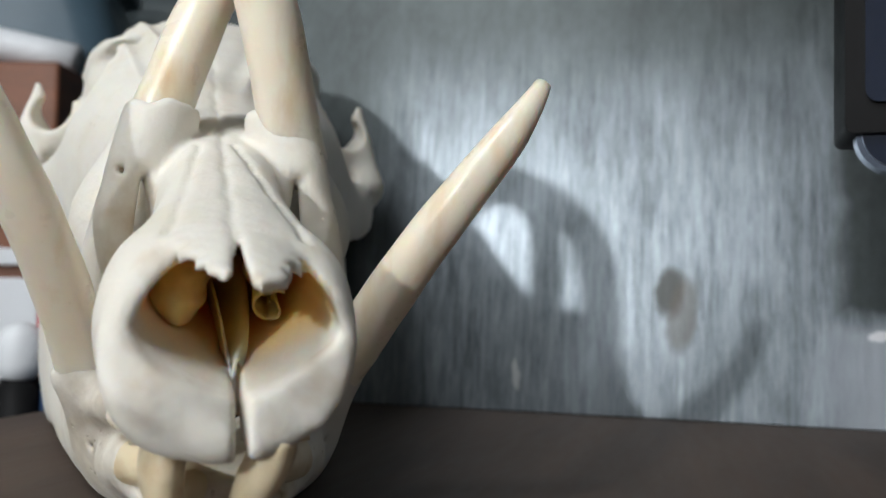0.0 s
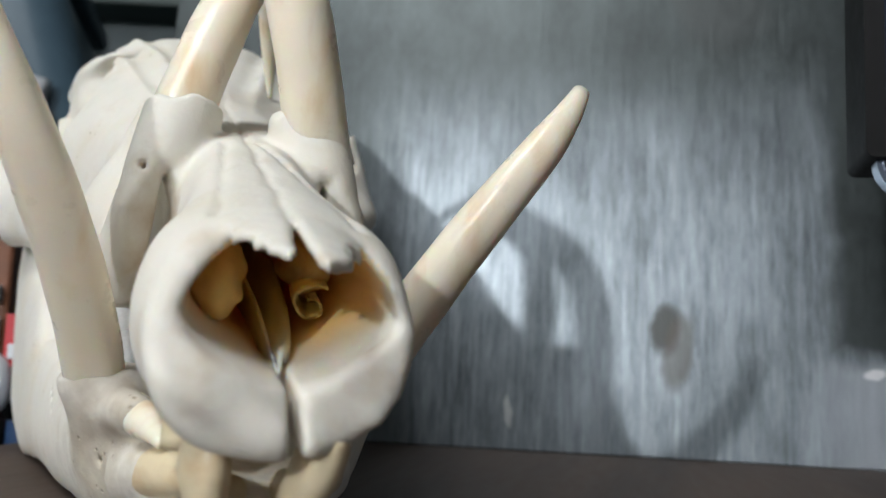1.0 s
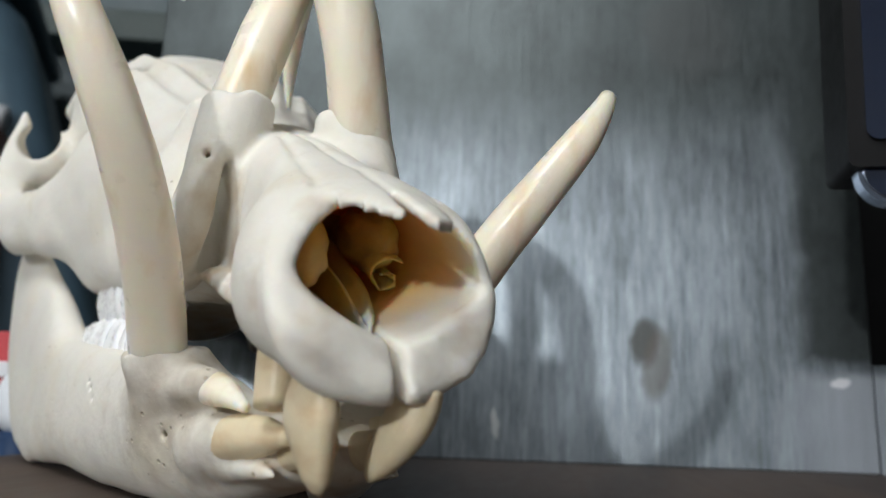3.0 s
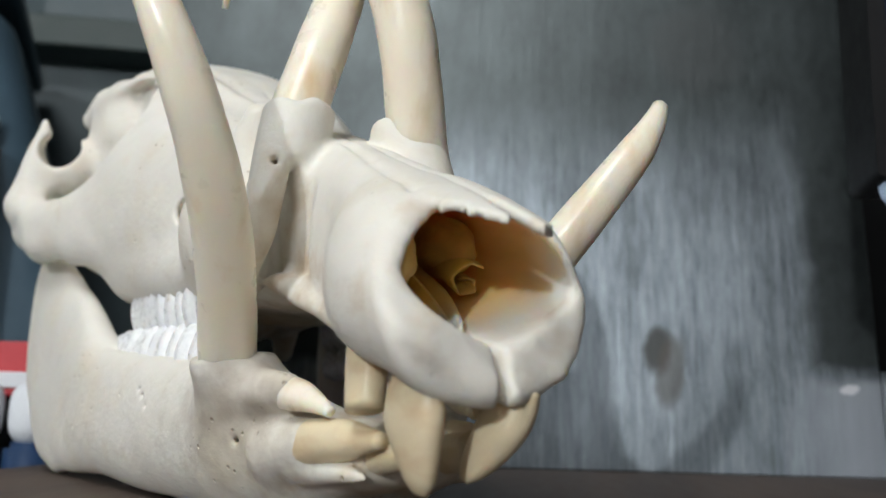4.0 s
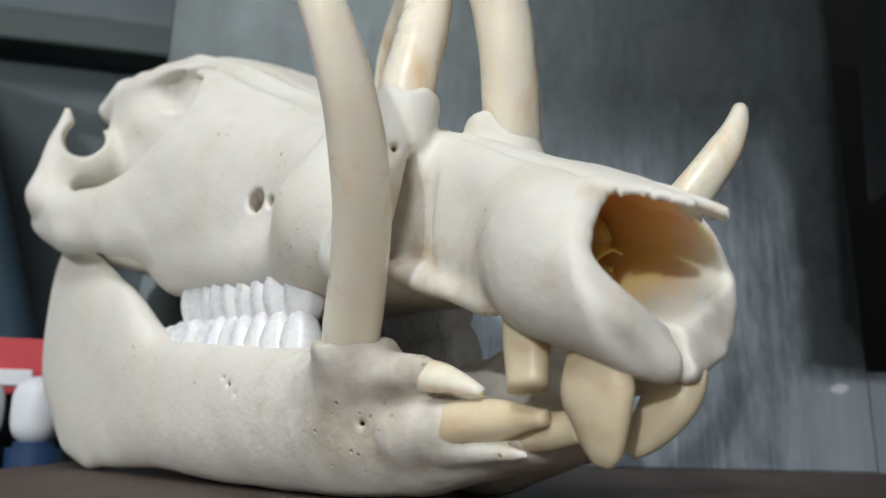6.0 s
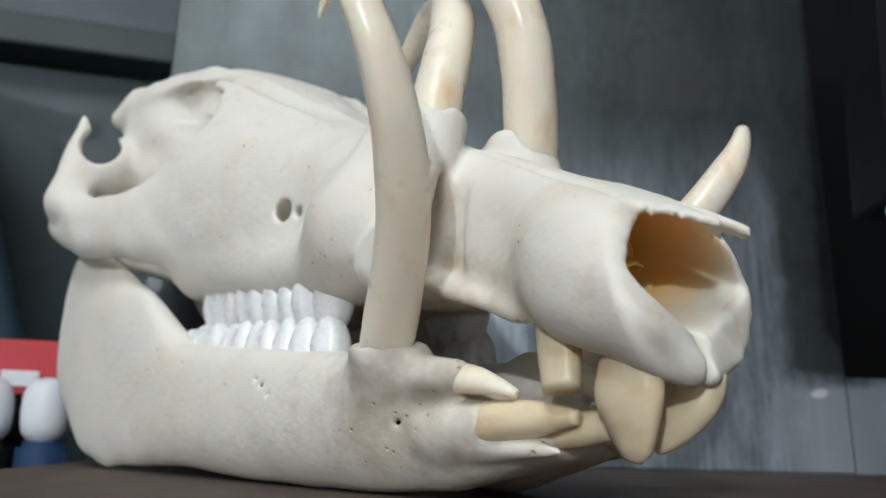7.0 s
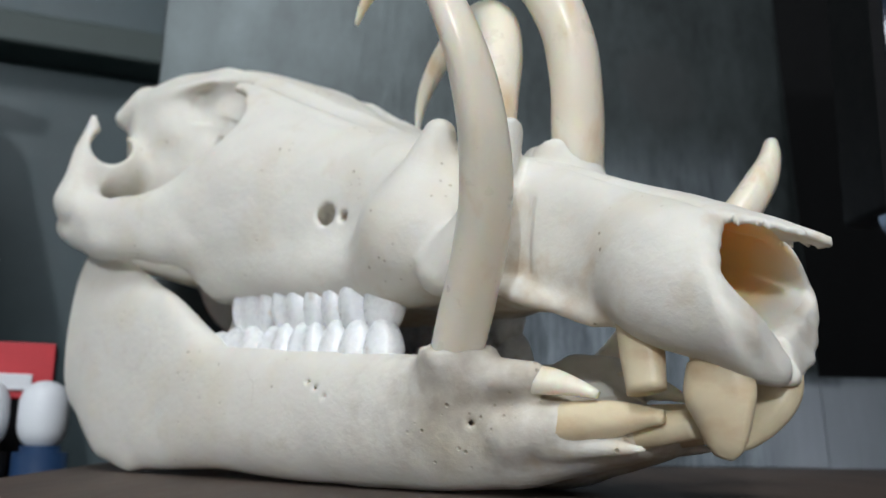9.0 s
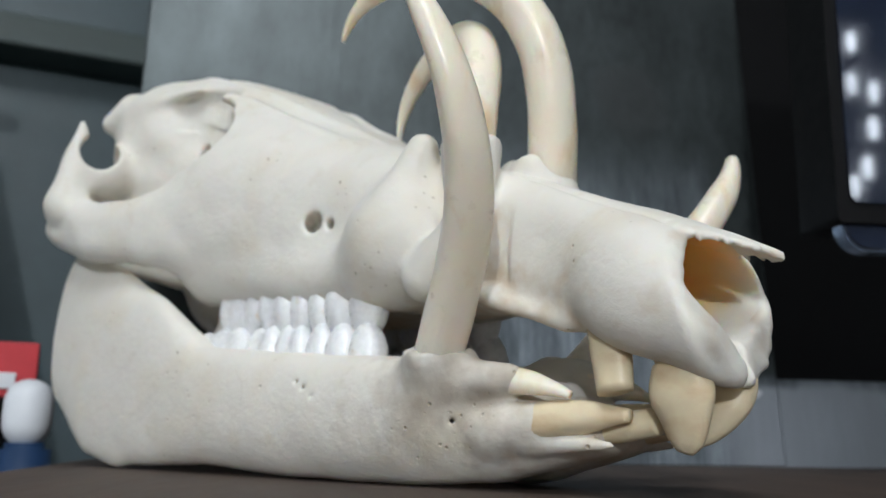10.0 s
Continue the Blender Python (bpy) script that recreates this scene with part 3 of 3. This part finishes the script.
# sutures
sut = np.abs(X + 0.3 * np.sin(Y * 0.35)) + 0 * Z
cran = cran + 0.7 * np.exp(-((sut / 0.9) ** 2)) * (Z > rtop - 9) * (Y < 190)
groove = np.minimum(np.abs(X - 3.2 - (78 - Y) * 0.19 - 0.2 * np.sin(Y * 0.5)), np.abs(X + 6.5 + (70 - Y) * 0.1 + 0.2 * np.sin(Y * 0.4)))
cran = cran + 0.85 * np.exp(-((groove / 0.9) ** 2)) * (Z > rtop - 12) * (Y < 82) * (Y > 20)
ridge = np.abs(A - (9 + np.clip(Y - 150, 0, 200) * 0.2))
cran = cran - 1.5 * np.exp(-((ridge / 2.2) ** 2)) * np.clip((Y - 140) / 25, 0, 1) * (Z > ftop - 26)
out = A - (9 + np.clip(Y - 150, 0, 200) * 0.2)
cran = cran - 0.9 * np.exp(-(((out - 11) / 1.8) ** 2)) * np.clip((Y - 145) / 25, 0, 1) * np.clip((235 - Y) / 15, 0, 1) * (Z > ftop - 32)
cran = cran + 1.0 * np.exp(-(((ridge - 6) / 3) ** 2)) * np.clip((Y - 150) / 25, 0, 1) * (Z > ftop - 30)
cran = smax(cran, -capsule(A, Y, Z, (82, 256, 101), (84, 275, 102), 0.7, 0.7), 0.6)
# skull base between the jaw halves
cran = smin(cran, ellipsoid(A, Y, Z, (0, 238, 83), (30, 62, 33)), 6)
# pterygoid plates behind the cheek teeth
cran = smin(cran, capsule(A, Y, Z, (20, 214, 72), (25, 236, 50), 8, 4), 5)
cran = smin(cran, smax(np.abs(A - 16 - 0.02 * Y) - 3, np.maximum(np.maximum(120 - Y, Y - 222), np.maximum(56 - Z, Z - 80)), 2), 3)
cran = cran + wobble(X, Y, Z, 0.3, 47) + wobble(Y, Z, X, 0.12, 27)
me, v, q = field_mesh("cranium", cran, LO, H)
c = v[q].mean(axis=1)
ii = [np.clip(((c[:, k] - LO[k]) / H).round().astype(int), 0, cran.shape[k] - 1) for k in range(3)]
deep = (cav[ii[0], ii[1], ii[2]] < 1.2) & (c[:, 1] > 14)
me.polygons.foreach_set("material_index", deep.astype(np.int32))
cranium = link("cranium", me, [M_SKULL, M_CAVITY], skull, "bleached off-white bone with amber nasal cavity")

# lower jaw
LO2 = (-88.0, 28.0, -4.0)
X, Y, Z = grid(LO2, (88, 320, 118), H)
A = np.abs(X)
JY = [34, 45, 60, 80, 100, 130, 160, 200, 231, 250, 275, 300]
jx = prof(Y, JY, [4, 6, 11, 18, 25, 32, 38, 46, 52, 56, 61, 66])
jt = prof(Y, JY, [4, 6.5, 9, 10.5, 11, 10.5, 10, 9, 8, 7.5, 7, 5])
jb = prof(Y, JY, [14, 11.5, 7, 2, 0.3, 0.3, 1, 3, 2.5, 0.3, 5, 26])
ju = prof(Y, JY, [18, 20, 24, 34, 38, 40, 42, 46, 66, 76, 88, 108])
jx = jx - 20 * np.clip((26 - Z) / 26, 0, 1) ** 1.8 * prof(Y, JY, [0.1, 0.2, 0.35, 0.35, 0.3, 0.25, 0.2, 0.1, 0, 0, 0, 0])
jm, jh = (ju + jb) / 2, (ju - jb) / 2
d = ((np.abs(A - jx) / jt) ** 2.6 + (np.abs(Z - jm) / jh) ** 2.6) ** (1 / 2.6)
jaw = (d - 1) * np.minimum(jt, jh)
jaw = smax(jaw, 43 - Y, 4)
jaw = smax(jaw, Y - 308 + ((Z - 40) / 13.5) ** 2, 7)
sym = smax(ellipsoid(A, Y, Z, (0, 72, 17.5), (16, 30, 7.5)), 0 * X - 3, 2)
jaw = smin(jaw, sym, 6)
sock = capsule(A, Y, Z, (30.2, 87, 37), (25, 94, 22), 9.4, 7)
jaw = smin(jaw, smax(sock, Z - 38 - 0.6 * np.sin(Y * 0.8 + X * 0.5), 1.2), 10)
for px, py, pz, pr in ((26, 86.7, 19, 0.85), (19, 78.4, 12, 0.8), (16, 55.7, 14, 1.2), (37.7, 146.3, 29, 0.9), (37, 142, 26, 0.6), (37, 151, 31, 0.6)):
    jaw = smax(jaw, -capsule(A, Y, Z, (px + 8, py - 12, pz + 0.3), (px - 5, py + 5, pz), pr, pr), 0.6)
# bone lips round the roots of the front teeth, drawn out into a spur under them
jaw = smin(jaw, capsule(A, Y, Z, (17.5, 62, 13.8), (13, 38, 13.2), 3.6, 0.9), 2.5)
jaw = smin(jaw, capsule(A, Y, Z, (20, 74, 17), (17.6, 60, 19), 7.5, 5.4), 3)
jaw = smin(jaw, capsule(A, Y, Z, (27, 84, 30.5), (22, 66, 30.5), 6.5, 4.6), 3)
jaw = smin(jaw, capsule(A, Y, Z, (10, 66, 16), (8, 50, 16.5), 5, 4.4), 3)
jaw = jaw + wobble(X, Y, Z, 0.25, 55) + wobble(Y, Z, X, 0.1, 29)
me, v, q = field_mesh("mandible", jaw, LO2, H)
mandible = link("mandible", me, M_JAW, skull, "pale smooth lower jaw bone with small pits")

# tusks
part("lower_tusk", tube([(-29.6, 90, 32), (-31, 86, 37), (-35.5, 73, 56.5), (-41, 63.5, 75), (-49, 54.5, 90), (-56, 53, 107), (-62, 58, 124), (-64, 66, 138)], [7.6, 7.6, 7.4, 7.2, 6.6, 5.6, 4.2, 1.5], flat=0.9, ridge=0.07), M_IVORY, skull, "long upcurved lower tusk of pale ivory", True)
part("lower_tusk", tube([(29.6, 90, 32), (32, 86, 38), (42, 72, 56), (54, 60, 78), (64, 55, 92), (72, 54, 102), (78, 56.5, 112)], [7.6, 7.6, 7.3, 6.8, 6.2, 5.2, 2.4], flat=0.9, ridge=0.05), M_IVORY, skull, "shorter outward lower tusk with stained tip", True)
part("upper_tusk", tube([(-19, 85, 92), (-15.5, 90.5, 105), (-10, 94, 120), (-5, 97, 136), (2, 107, 151), (8, 128, 158), (12, 147, 157), (15, 161, 146), (17, 171, 132)], [7.7, 7.6, 7.4, 7.1, 6.4, 5.5, 4.3, 3.0, 0.8], rings=64), M_IVORY, skull, "upper tusk arching back over the forehead", True)
part("upper_tusk", tube([(20.4, 88, 92), (17.7, 86.5, 105), (13, 82, 121), (8.2, 80, 137), (3, 85, 155), (-6, 103, 169), (-15, 121, 176), (-22, 139, 170), (-25, 151, 157)], [8.2, 8.2, 8.1, 7.9, 7.3, 6.2, 5.0, 3.4, 0.8], rings=64), M_IVORY, skull, "upper tusk arching high over the forehead", True)


# ---- teeth ----
def molar(cx, cy, top, bottom, half_len, half_wid, turn_deg, lobes, seed):
    """One cheek tooth: a rounded block with cusps on its chewing face and furrows down its sides."""
    rnd = random.Random(seed)
    bm = bmesh.new()
    bmesh.ops.create_icosphere(bm, subdivisions=4, radius=1)
    ph = rnd.uniform(-0.3, 0.3)
    for v in bm.verts:
        p = v.co
        s = Vector([math.copysign(abs(c) ** 0.62, c) for c in p])
        w = math.cos(math.pi * lobes * (s.y + 1 - 1 / lobes))
        fur = 1 - 0.2 * (0.5 - 0.5 * w) ** 1.5
        tip = max(0.0, s.z * (1 if bottom < 45 else -1))
        cusp = (0.2 * w * (1 - 0.5 * abs(s.x)) - 0.04 * math.sin(3 * s.y + seed)) * tip
        v.co = Vector((s.x * half_wid * fur * (1 - 0.3 * tip) * (1 + 0.03 * math.sin(5 * s.y + seed)), s.y * half_len * (1.03 - 0.2 * tip) + ph * 3 * tip, s.z * (1 + cusp) * abs(top - bottom) / 2)) * 0.001
    m = Matrix.Translation((cx * 0.001, cy * 0.001, (top + bottom) / 2 * 0.001)) @ pose(0, 0, 0, 0, 0, turn_deg)
    bmesh.ops.transform(bm, matrix=m, verts=bm.verts)
    return bm


def tooth_row(side, ys, x0, x1, zt0, zt1, zb0, zb1, name):
    n = len(ys) - 1
    for i in range(n):
        c, hl = (ys[i] + ys[i + 1]) / 2, (ys[i + 1] - ys[i]) / 2
        u = (c - ys[0]) / (ys[-1] - ys[0])
        part(name, molar(side * (x0 + u * (x1 - x0)), c, zt0 + u * (zt1 - zt0), zb0 + u * (zb1 - zb0), hl * 1.12, 6.2 + 0.5 * math.sin(i * 2.1), side * (-10 + 5 * math.sin(i * 1.7)), 3 if hl > 10 else 2 if hl > 6.3 else 1, i + 5 * int(side)), M_TOOTH, skull, smooth=True)


for side in (-1, 1):
    tooth_row(side, [122, 134, 146, 155, 164, 182, 208], 24.5, 36, 63.0, 68.5, 46.0, 50.0, "upper_molar")
    tooth_row(side, [120, 131, 142, 152, 167, 184, 218], 26, 42, 49.5, 52.5, 33, 39, "lower_molar")

part("upper_incisor", tube([(-10.5, 18.5, 33), (-11.5, 17.5, 27), (-11, 17, 20), (-9.6, 18.5, 12.2)], [7.4, 7.9, 8.4, 8.6, 8.2, 7.3, 6.4, 5.6, 4.6, 2.4], rings=28, flat=0.5), M_DENTINE, skull, "broad yellowed upper incisor", True)
part("upper_incisor", tube([(9, 16, 31), (8, 16.5, 27), (5, 19, 20.5), (2, 23, 14.0)], [6.4, 6.8, 6.9, 6.7, 6.3, 5.8, 5.2, 4.4, 3.4, 1.6], rings=24, flat=0.65), M_DENTINE, skull, "curved yellowed upper incisor", True)
for side in (-1, 1):
    part("peg_incisor", tube([(side * 12.5, 39, 44), (side * 13.5, 37, 36), (side * 14.5, 35, 26.5)], [6.0, 5.8, 5.2], rings=12, flat=0.7), M_DENTINE, skull, "blunt peg-like upper incisor", True)
    part("lower_incisor", tube([(side * 19, 68, 18), (side * 16.5, 56, 19.5), (side * 13.5, 43, 20.5), (side * 11.3, 33, 20.8)], [5.8, 5.6, 4.4, 1.7], rings=24, flat=0.9), M_DENTINE, skull, "pointed cream lower incisor", True)
    part("lower_incisor", tube([(side * 9, 60, 16.5), (side * 7.5, 45, 17.5), (side * 6, 27, 19.5)], [4.6, 4.4, 3.6], rings=20, flat=0.85), M_DENTINE, skull, "blunt cream lower incisor", True)
    part("lower_incisor", tube([(side * 26, 84, 31), (side * 22, 68, 30.5), (side * 19, 56, 28.5), (side * 17, 48, 26)], [5.0, 4.7, 3.8, 1.2], rings=20, flat=0.8), M_IVORY, skull, "slender pale corner incisor", True)


# ---- thin bones in the nose ----
def sheet_mesh(fn, nu, nv, thick):
    """A thin curved leaf of bone with two faces and closed rims."""
    p = np.array([[fn(i / nu, j / nv) for j in range(nv + 1)] for i in range(nu + 1)])
    n = np.cross(np.gradient(p, axis=0), np.gradient(p, axis=1))
    n /= np.maximum(np.linalg.norm(n, axis=2, keepdims=True), 1e-9)
    bm = bmesh.new()
    top, low = ([[bm.verts.new(Vector(q) * 0.001) for q in row] for row in p + n * o] for o in (thick / 2, -thick / 2))
    for i in range(nu):
        for j in range(nv):
            bm.faces.new((top[i][j], top[i + 1][j], top[i + 1][j + 1], top[i][j + 1]))
            bm.faces.new((low[i][j], low[i][j + 1], low[i + 1][j + 1], low[i + 1][j]))
    rim = [(i, 0) for i in range(nu)] + [(nu, j) for j in range(nv)] + [(i, nv) for i in range(nu, 0, -1)] + [(0, j) for j in range(nv, 0, -1)]
    for (i, j), (k, m) in zip(rim, rim[1:] + rim[:1]):
        bm.faces.new((top[i][j], low[i][j], low[k][m], top[k][m]))
    bmesh.ops.recalc_face_normals(bm, faces=bm.faces)
    return bm


def scroll(cx, cz, r, turns, y0, y1, start, sign, drop):
    def fn(u, v):
        a = start + sign * turns * 2 * math.pi * v
        rr = r * (1 - 0.74 * v) * (1 + 0.12 * math.sin(u * 9 + v * 5) + 0.08 * math.sin(v * 17 + cx))
        y = y0 + (y1 - y0) * u + (1 - u) ** 2 * (1.6 * math.sin(v * 11 + cx) + 0.9 * math.sin(v * 29)) + 5 * (1 - u) * v
        return (cx + rr * math.cos(a) * (1 - 0.25 * u), y, cz + drop * u + rr * math.sin(a))
    return fn


def vomer_leaf(side):
    def fn(u, v):
        w = 0.2 + 0.8 * min(1.0, 1.6 * u) ** 0.7
        across, rise, bow = (9.5, 13.0, 2.2) if side > 0 else (-2.5, 16.0, 0.6)
        x = 1.0 - 5 * u + across * w * v * (1 - 0.4 * u)
        z = 40.5 + 18 * u + rise * w * v + bow * math.sin(math.pi * v) + 0.4 * math.sin(14 * u + 5 * v)
        return (x, 23 + 62 * u + 4 * v * (1 - u), z)
    return fn


for side in (-1, 1):
    part("vomer", sheet_mesh(vomer_leaf(side), 28, 14, 0.6), M_CAVITY, skull, "thin translucent bone leaf in the nose", True)
def bulb(cx, cy, cz, rx, ry, rz):
    bm = bmesh.new()
    bmesh.ops.create_uvsphere(bm, u_segments=40, v_segments=28, radius=1)
    for v in bm.verts:
        p = v.co
        swell = 1 + 0.09 * math.sin(5 * p.x + 3 * p.z + cx) * math.sin(4 * p.z + 2 * p.y) + 0.04 * math.sin(11 * p.z + 7 * p.x)
        v.co = Vector((cx + rx * p.x * swell + 1.2 * p.y, cy + ry * p.y, cz + rz * p.z * swell + 4.5 * p.y)) * 0.001
    return bm


for dims in ((-9.5, 44, 60.5, 6.2, 19, 8.6), (10.5, 56, 66, 6.0, 19, 7.5)):
    part("turbinate", bulb(*dims), M_AMBER, skull, "swollen translucent amber bone bulb in the nose", True)
part("turbinate", sheet_mesh(scroll(9.4, 54.5, 4.0, 1.15, 35, 82, 0.9, 1, 18), 28, 40, 0.5), M_AMBER, skull, "rolled amber bone scroll in the nose", True)


# ---- what stands around ----
M_WHITE = mat("white_laminate", (0.75, 0.77, 0.8), 0.45, vary=0.06, scale=8, bump=0.03)
M_BROWN = mat("red_brown_wood", (0.22, 0.075, 0.03), 0.5, vary=0.35, scale=9, bump=0.1, stretch=(1, 1, 6))
M_BLUE = mat("dark_blue_plastic", (0.02, 0.05, 0.12), 0.35, vary=0.2, scale=12, bump=0.03)
M_STEEL = mat("dull_teal_paint", (0.06, 0.092, 0.102), 0.5, vary=0.3, scale=6, bump=0.05)
M_RED = mat("red_card", (0.55, 0.03, 0.04), 0.5, vary=0.15, scale=20, bump=0.03)
M_YELLOW = mat("yellow_plastic", (0.55, 0.5, 0.03), 0.4, vary=0.15, scale=20, bump=0.03)
M_CHROME = mat("chrome_rim", (0.30, 0.35, 0.45), 0.2, 1.0, vary=0.1, scale=20, bump=0.0)
M_GLASS = mat("dark_screen_glass", (0.01, 0.016, 0.035), 0.06, vary=0.2, scale=10, bump=0.0, coat=1.0)

slab("side_bench", (-1.9, 0.25, -0.16, -0.215, 1.25, -0.12), M_STEEL, "dark grey lower bench beside the table", "bench", 0.003)

unit = thing("drawer_unit", pose(-0.58, 0.80, -0.12), "red-brown wooden drawer unit with white fronts on the bench", "drawers")
part("carcass", box(bmesh.new(), -0.22, 0.0, 0.0, 0.235, 0.3, 0.375, 0.003), M_BROWN, unit)
for z0, z1 in ((0.0, 0.182), (0.191, 0.208)):
    part("drawer_front", box(bmesh.new(), -0.215, -0.012, z0 + 0.002, 0.23, 0.0, z1, 0.002), M_WHITE, unit, "plain white front")
rail = part("pipe", tube([(-760, 850, 350), (-560, 850, 310), (-415, 850, 281), (-350, 850, 268)], [15, 15, 15, 15], rings=12), M_WHITE, None, "", True)
tagged(rail, "white plastic pipe lying across the drawer unit", "pipe")


def bottle(x, y, body, r, h):
    b = thing("bottle", pose(x, y, -0.12), "small dark bottle with a rounded white cap on the bench", "bottle", "bottles on the bench")
    bm = bmesh.new()
    bmesh.ops.create_cone(bm, cap_ends=True, segments=28, radius1=r, radius2=r * 0.96, depth=h, matrix=Matrix.Translation((0, 0, h / 2)))
    bmesh.ops.bevel(bm, geom=[e for e in bm.edges if len(e.link_faces) == 2 and e.calc_face_angle(0) > 1], offset=0.003, segments=2, affect="EDGES")
    part("body", bm, body, b, smooth=True)
    bm = bmesh.new()
    bmesh.ops.create_uvsphere(bm, u_segments=28, v_segments=16, radius=1)
    for v in bm.verts:
        v.co = Vector((v.co.x * r * 0.9, v.co.y * r * 0.9, math.copysign(abs(v.co.z) ** 0.6, v.co.z) * 0.016 + h + 0.014))
    part("cap", bm, M_WHITE, b, "rounded white cap", True)
    part("strip", box(bmesh.new(), r * 0.3, -r * 1.02, h * 0.1, r * 0.62, -r * 0.8, h * 0.8, 0.001), M_YELLOW, b, "yellow strip")


for x, y, c in ((-0.1945, 0.475, M_BLUE), (-0.2205, 0.478, M_BLACK)):
    bottle(x, y, c, 0.0126, 0.128)
pack = thing("carton", pose(-0.184, 0.502, -0.12), "red and white printed carton on the bench", "carton")
part("body", box(bmesh.new(), -0.039, 0, 0, -0.008, 0.05, 0.178, 0.002), M_BLACK, pack)
part("red_band", box(bmesh.new(), -0.0385, -0.0015, 0.150, -0.0085, 0.0, 0.1775, 0.0005), M_RED, pack, "red printed band")
part("white_panel", box(bmesh.new(), -0.036, -0.003, 0.154, -0.018, -0.0014, 0.162, 0.0005), M_WHITE, pack, "white printed field")

M_SHELF = mat("grey_green_paint", (0.06, 0.083, 0.077), 0.6, vary=0.2, scale=6, bump=0.05)
slab("shelf_board", (-1.1, 1.13, 0.464, -0.02, 1.29, 0.504), M_SHELF, "dull grey shelf board on the back wall", "shelf", 0.003)
bin_ = thing("storage_bin", pose(-0.42, 1.0, -0.12, 0, 0, 10), "dark blue-grey plastic bin with a slanting side", "bin")
bm = bmesh.new()
box(bm, -0.2, -0.15, 0, 0.2, 0.15, 0.53)
for v in bm.verts:
    if v.co.z > 0.1 and v.co.x > 0:
        v.co.x -= 0.16
bmesh.ops.bevel(bm, geom=list(bm.edges), offset=0.04, segments=4, profile=0.5, affect="EDGES")
M_BIN = mat("blue_grey_plastic", (0.07, 0.12, 0.16), 0.4, vary=0.25, scale=5, bump=0.05)
part("shell", bm, M_BIN, bin_, smooth=True)
part("lid", box(bmesh.new(), -0.21, -0.16, 0.53, 0.05, 0.16, 0.55, 0.006), M_BIN, bin_)
slab("back_panel", (-0.42, 1.2, -0.9, 0.6, 1.295, 1.2), M_STEEL, "dark grey board covering part of the back wall", "board", 0.003)
locker = thing("locker", pose(0.55, 0.72, -0.9, 0, 0, turn), "black metal locker behind the table", "locker")
part("body", box(bmesh.new(), -0.32, 0, 0, 0.6, 0.35, 2.2, 0.005), M_BLACK, locker)
part("door", box(bmesh.new(), -0.315, -0.02, 0.05, 0.28, -0.002, 2.15, 0.004), M_BLACK, locker)

# dark screen on a stand
screen = thing("tablet", pose(0.125, 0.276, 0.0, 0, 0, -18), "dark glossy tablet with a chrome rim on a black stand", "tablet")


def rounded(bm, x0, z0, x1, z1, y0, y1, r):
    pts = []
    for cx, cz, a0 in ((x1 - r, z1 - r, 0), (x0 + r, z1 - r, 90), (x0 + r, z0 + r, 180), (x1 - r, z0 + r, 270)):
        for k in range(9):
            a = radians(a0 + k * 11.25)
            pts.append((cx + r * math.cos(a), cz + r * math.sin(a)))
    f = [bm.verts.new((x, y0, z)) for x, z in pts]
    b = [bm.verts.new((x, y1, z)) for x, z in pts]
    bm.faces.new(f)
    bm.faces.new(b[::-1])
    for i in range(len(f)):
        j = (i + 1) % len(f)
        bm.faces.new((f[j], f[i], b[i], b[j]))
    bmesh.ops.recalc_face_normals(bm, faces=bm.faces)
    return bm


part("rim", rounded(bmesh.new(), 0.0, 0.097, 0.2, 0.42, 0.0, 0.008, 0.012), M_CHROME, screen, "bright chrome rim")
part("lower_glass", rounded(bmesh.new(), 0.0016, 0.0986, 0.198, 0.42, -0.0012, 0.002, 0.011), M_GLASS, screen, "dark blue glossy glass")
part("case", rounded(bmesh.new(), -0.0035, 0.109, 0.2, 0.43, -0.004, 0.03, 0.003), M_BLACK, screen)
part("glass", rounded(bmesh.new(), 0.002, 0.118, 0.19, 0.41, -0.0055, -0.0041, 0.004), M_GLASS, screen, "dark blue glossy glass")
part("post", box(bmesh.new(), 0.15, 0.031, 0.004, 0.17, 0.038, 0.2, 0.002), M_BLACK, screen)
part("foot", box(bmesh.new(), 0.1, -0.03, 0.0, 0.22, 0.08, 0.005, 0.002), M_BLACK, screen)


# ---- small lamps on the wall behind the camera, mirrored in the dark glass ----
M_GLOW = bpy.data.materials.new("lamp_glow")
M_GLOW.use_nodes = True
M_GLOW.node_tree.nodes["Principled BSDF"].inputs["Emission Color"].default_value = (0.85, 0.92, 1.0, 1)
M_GLOW.node_tree.nodes["Principled BSDF"].inputs["Emission Strength"].default_value = 14.0


def oval(rx, rz, y0, y1):
    bm = bmesh.new()
    bmesh.ops.create_cone(bm, cap_ends=True, segments=32, radius1=1, radius2=0.9, depth=1)
    for v in bm.verts:
        v.co = Vector((v.co.x * rx, y0 + (v.co.z + 0.5) * (y1 - y0), v.co.y * rz))
    bmesh.ops.recalc_face_normals(bm, faces=bm.faces)
    return bm


wall_lamp = thing("wall_lamp", pose(0.544, -1.5, 0.945), "small oval white lamp on the wall", "lamp", "lamps on the wall")
part("housing", oval(0.016, 0.036, 0.0, 0.012), M_BLACK, wall_lamp)
part("lens", oval(0.012, 0.030, 0.012, 0.016), M_GLOW, wall_lamp, "glowing white lens")
for x, z in ((0.539, 0.84), (0.586, 0.816), (0.578, 0.727), (0.559, 0.634), (0.53, 0.59)):
    copy_thing(wall_lamp, pose(x, -1.5, z))
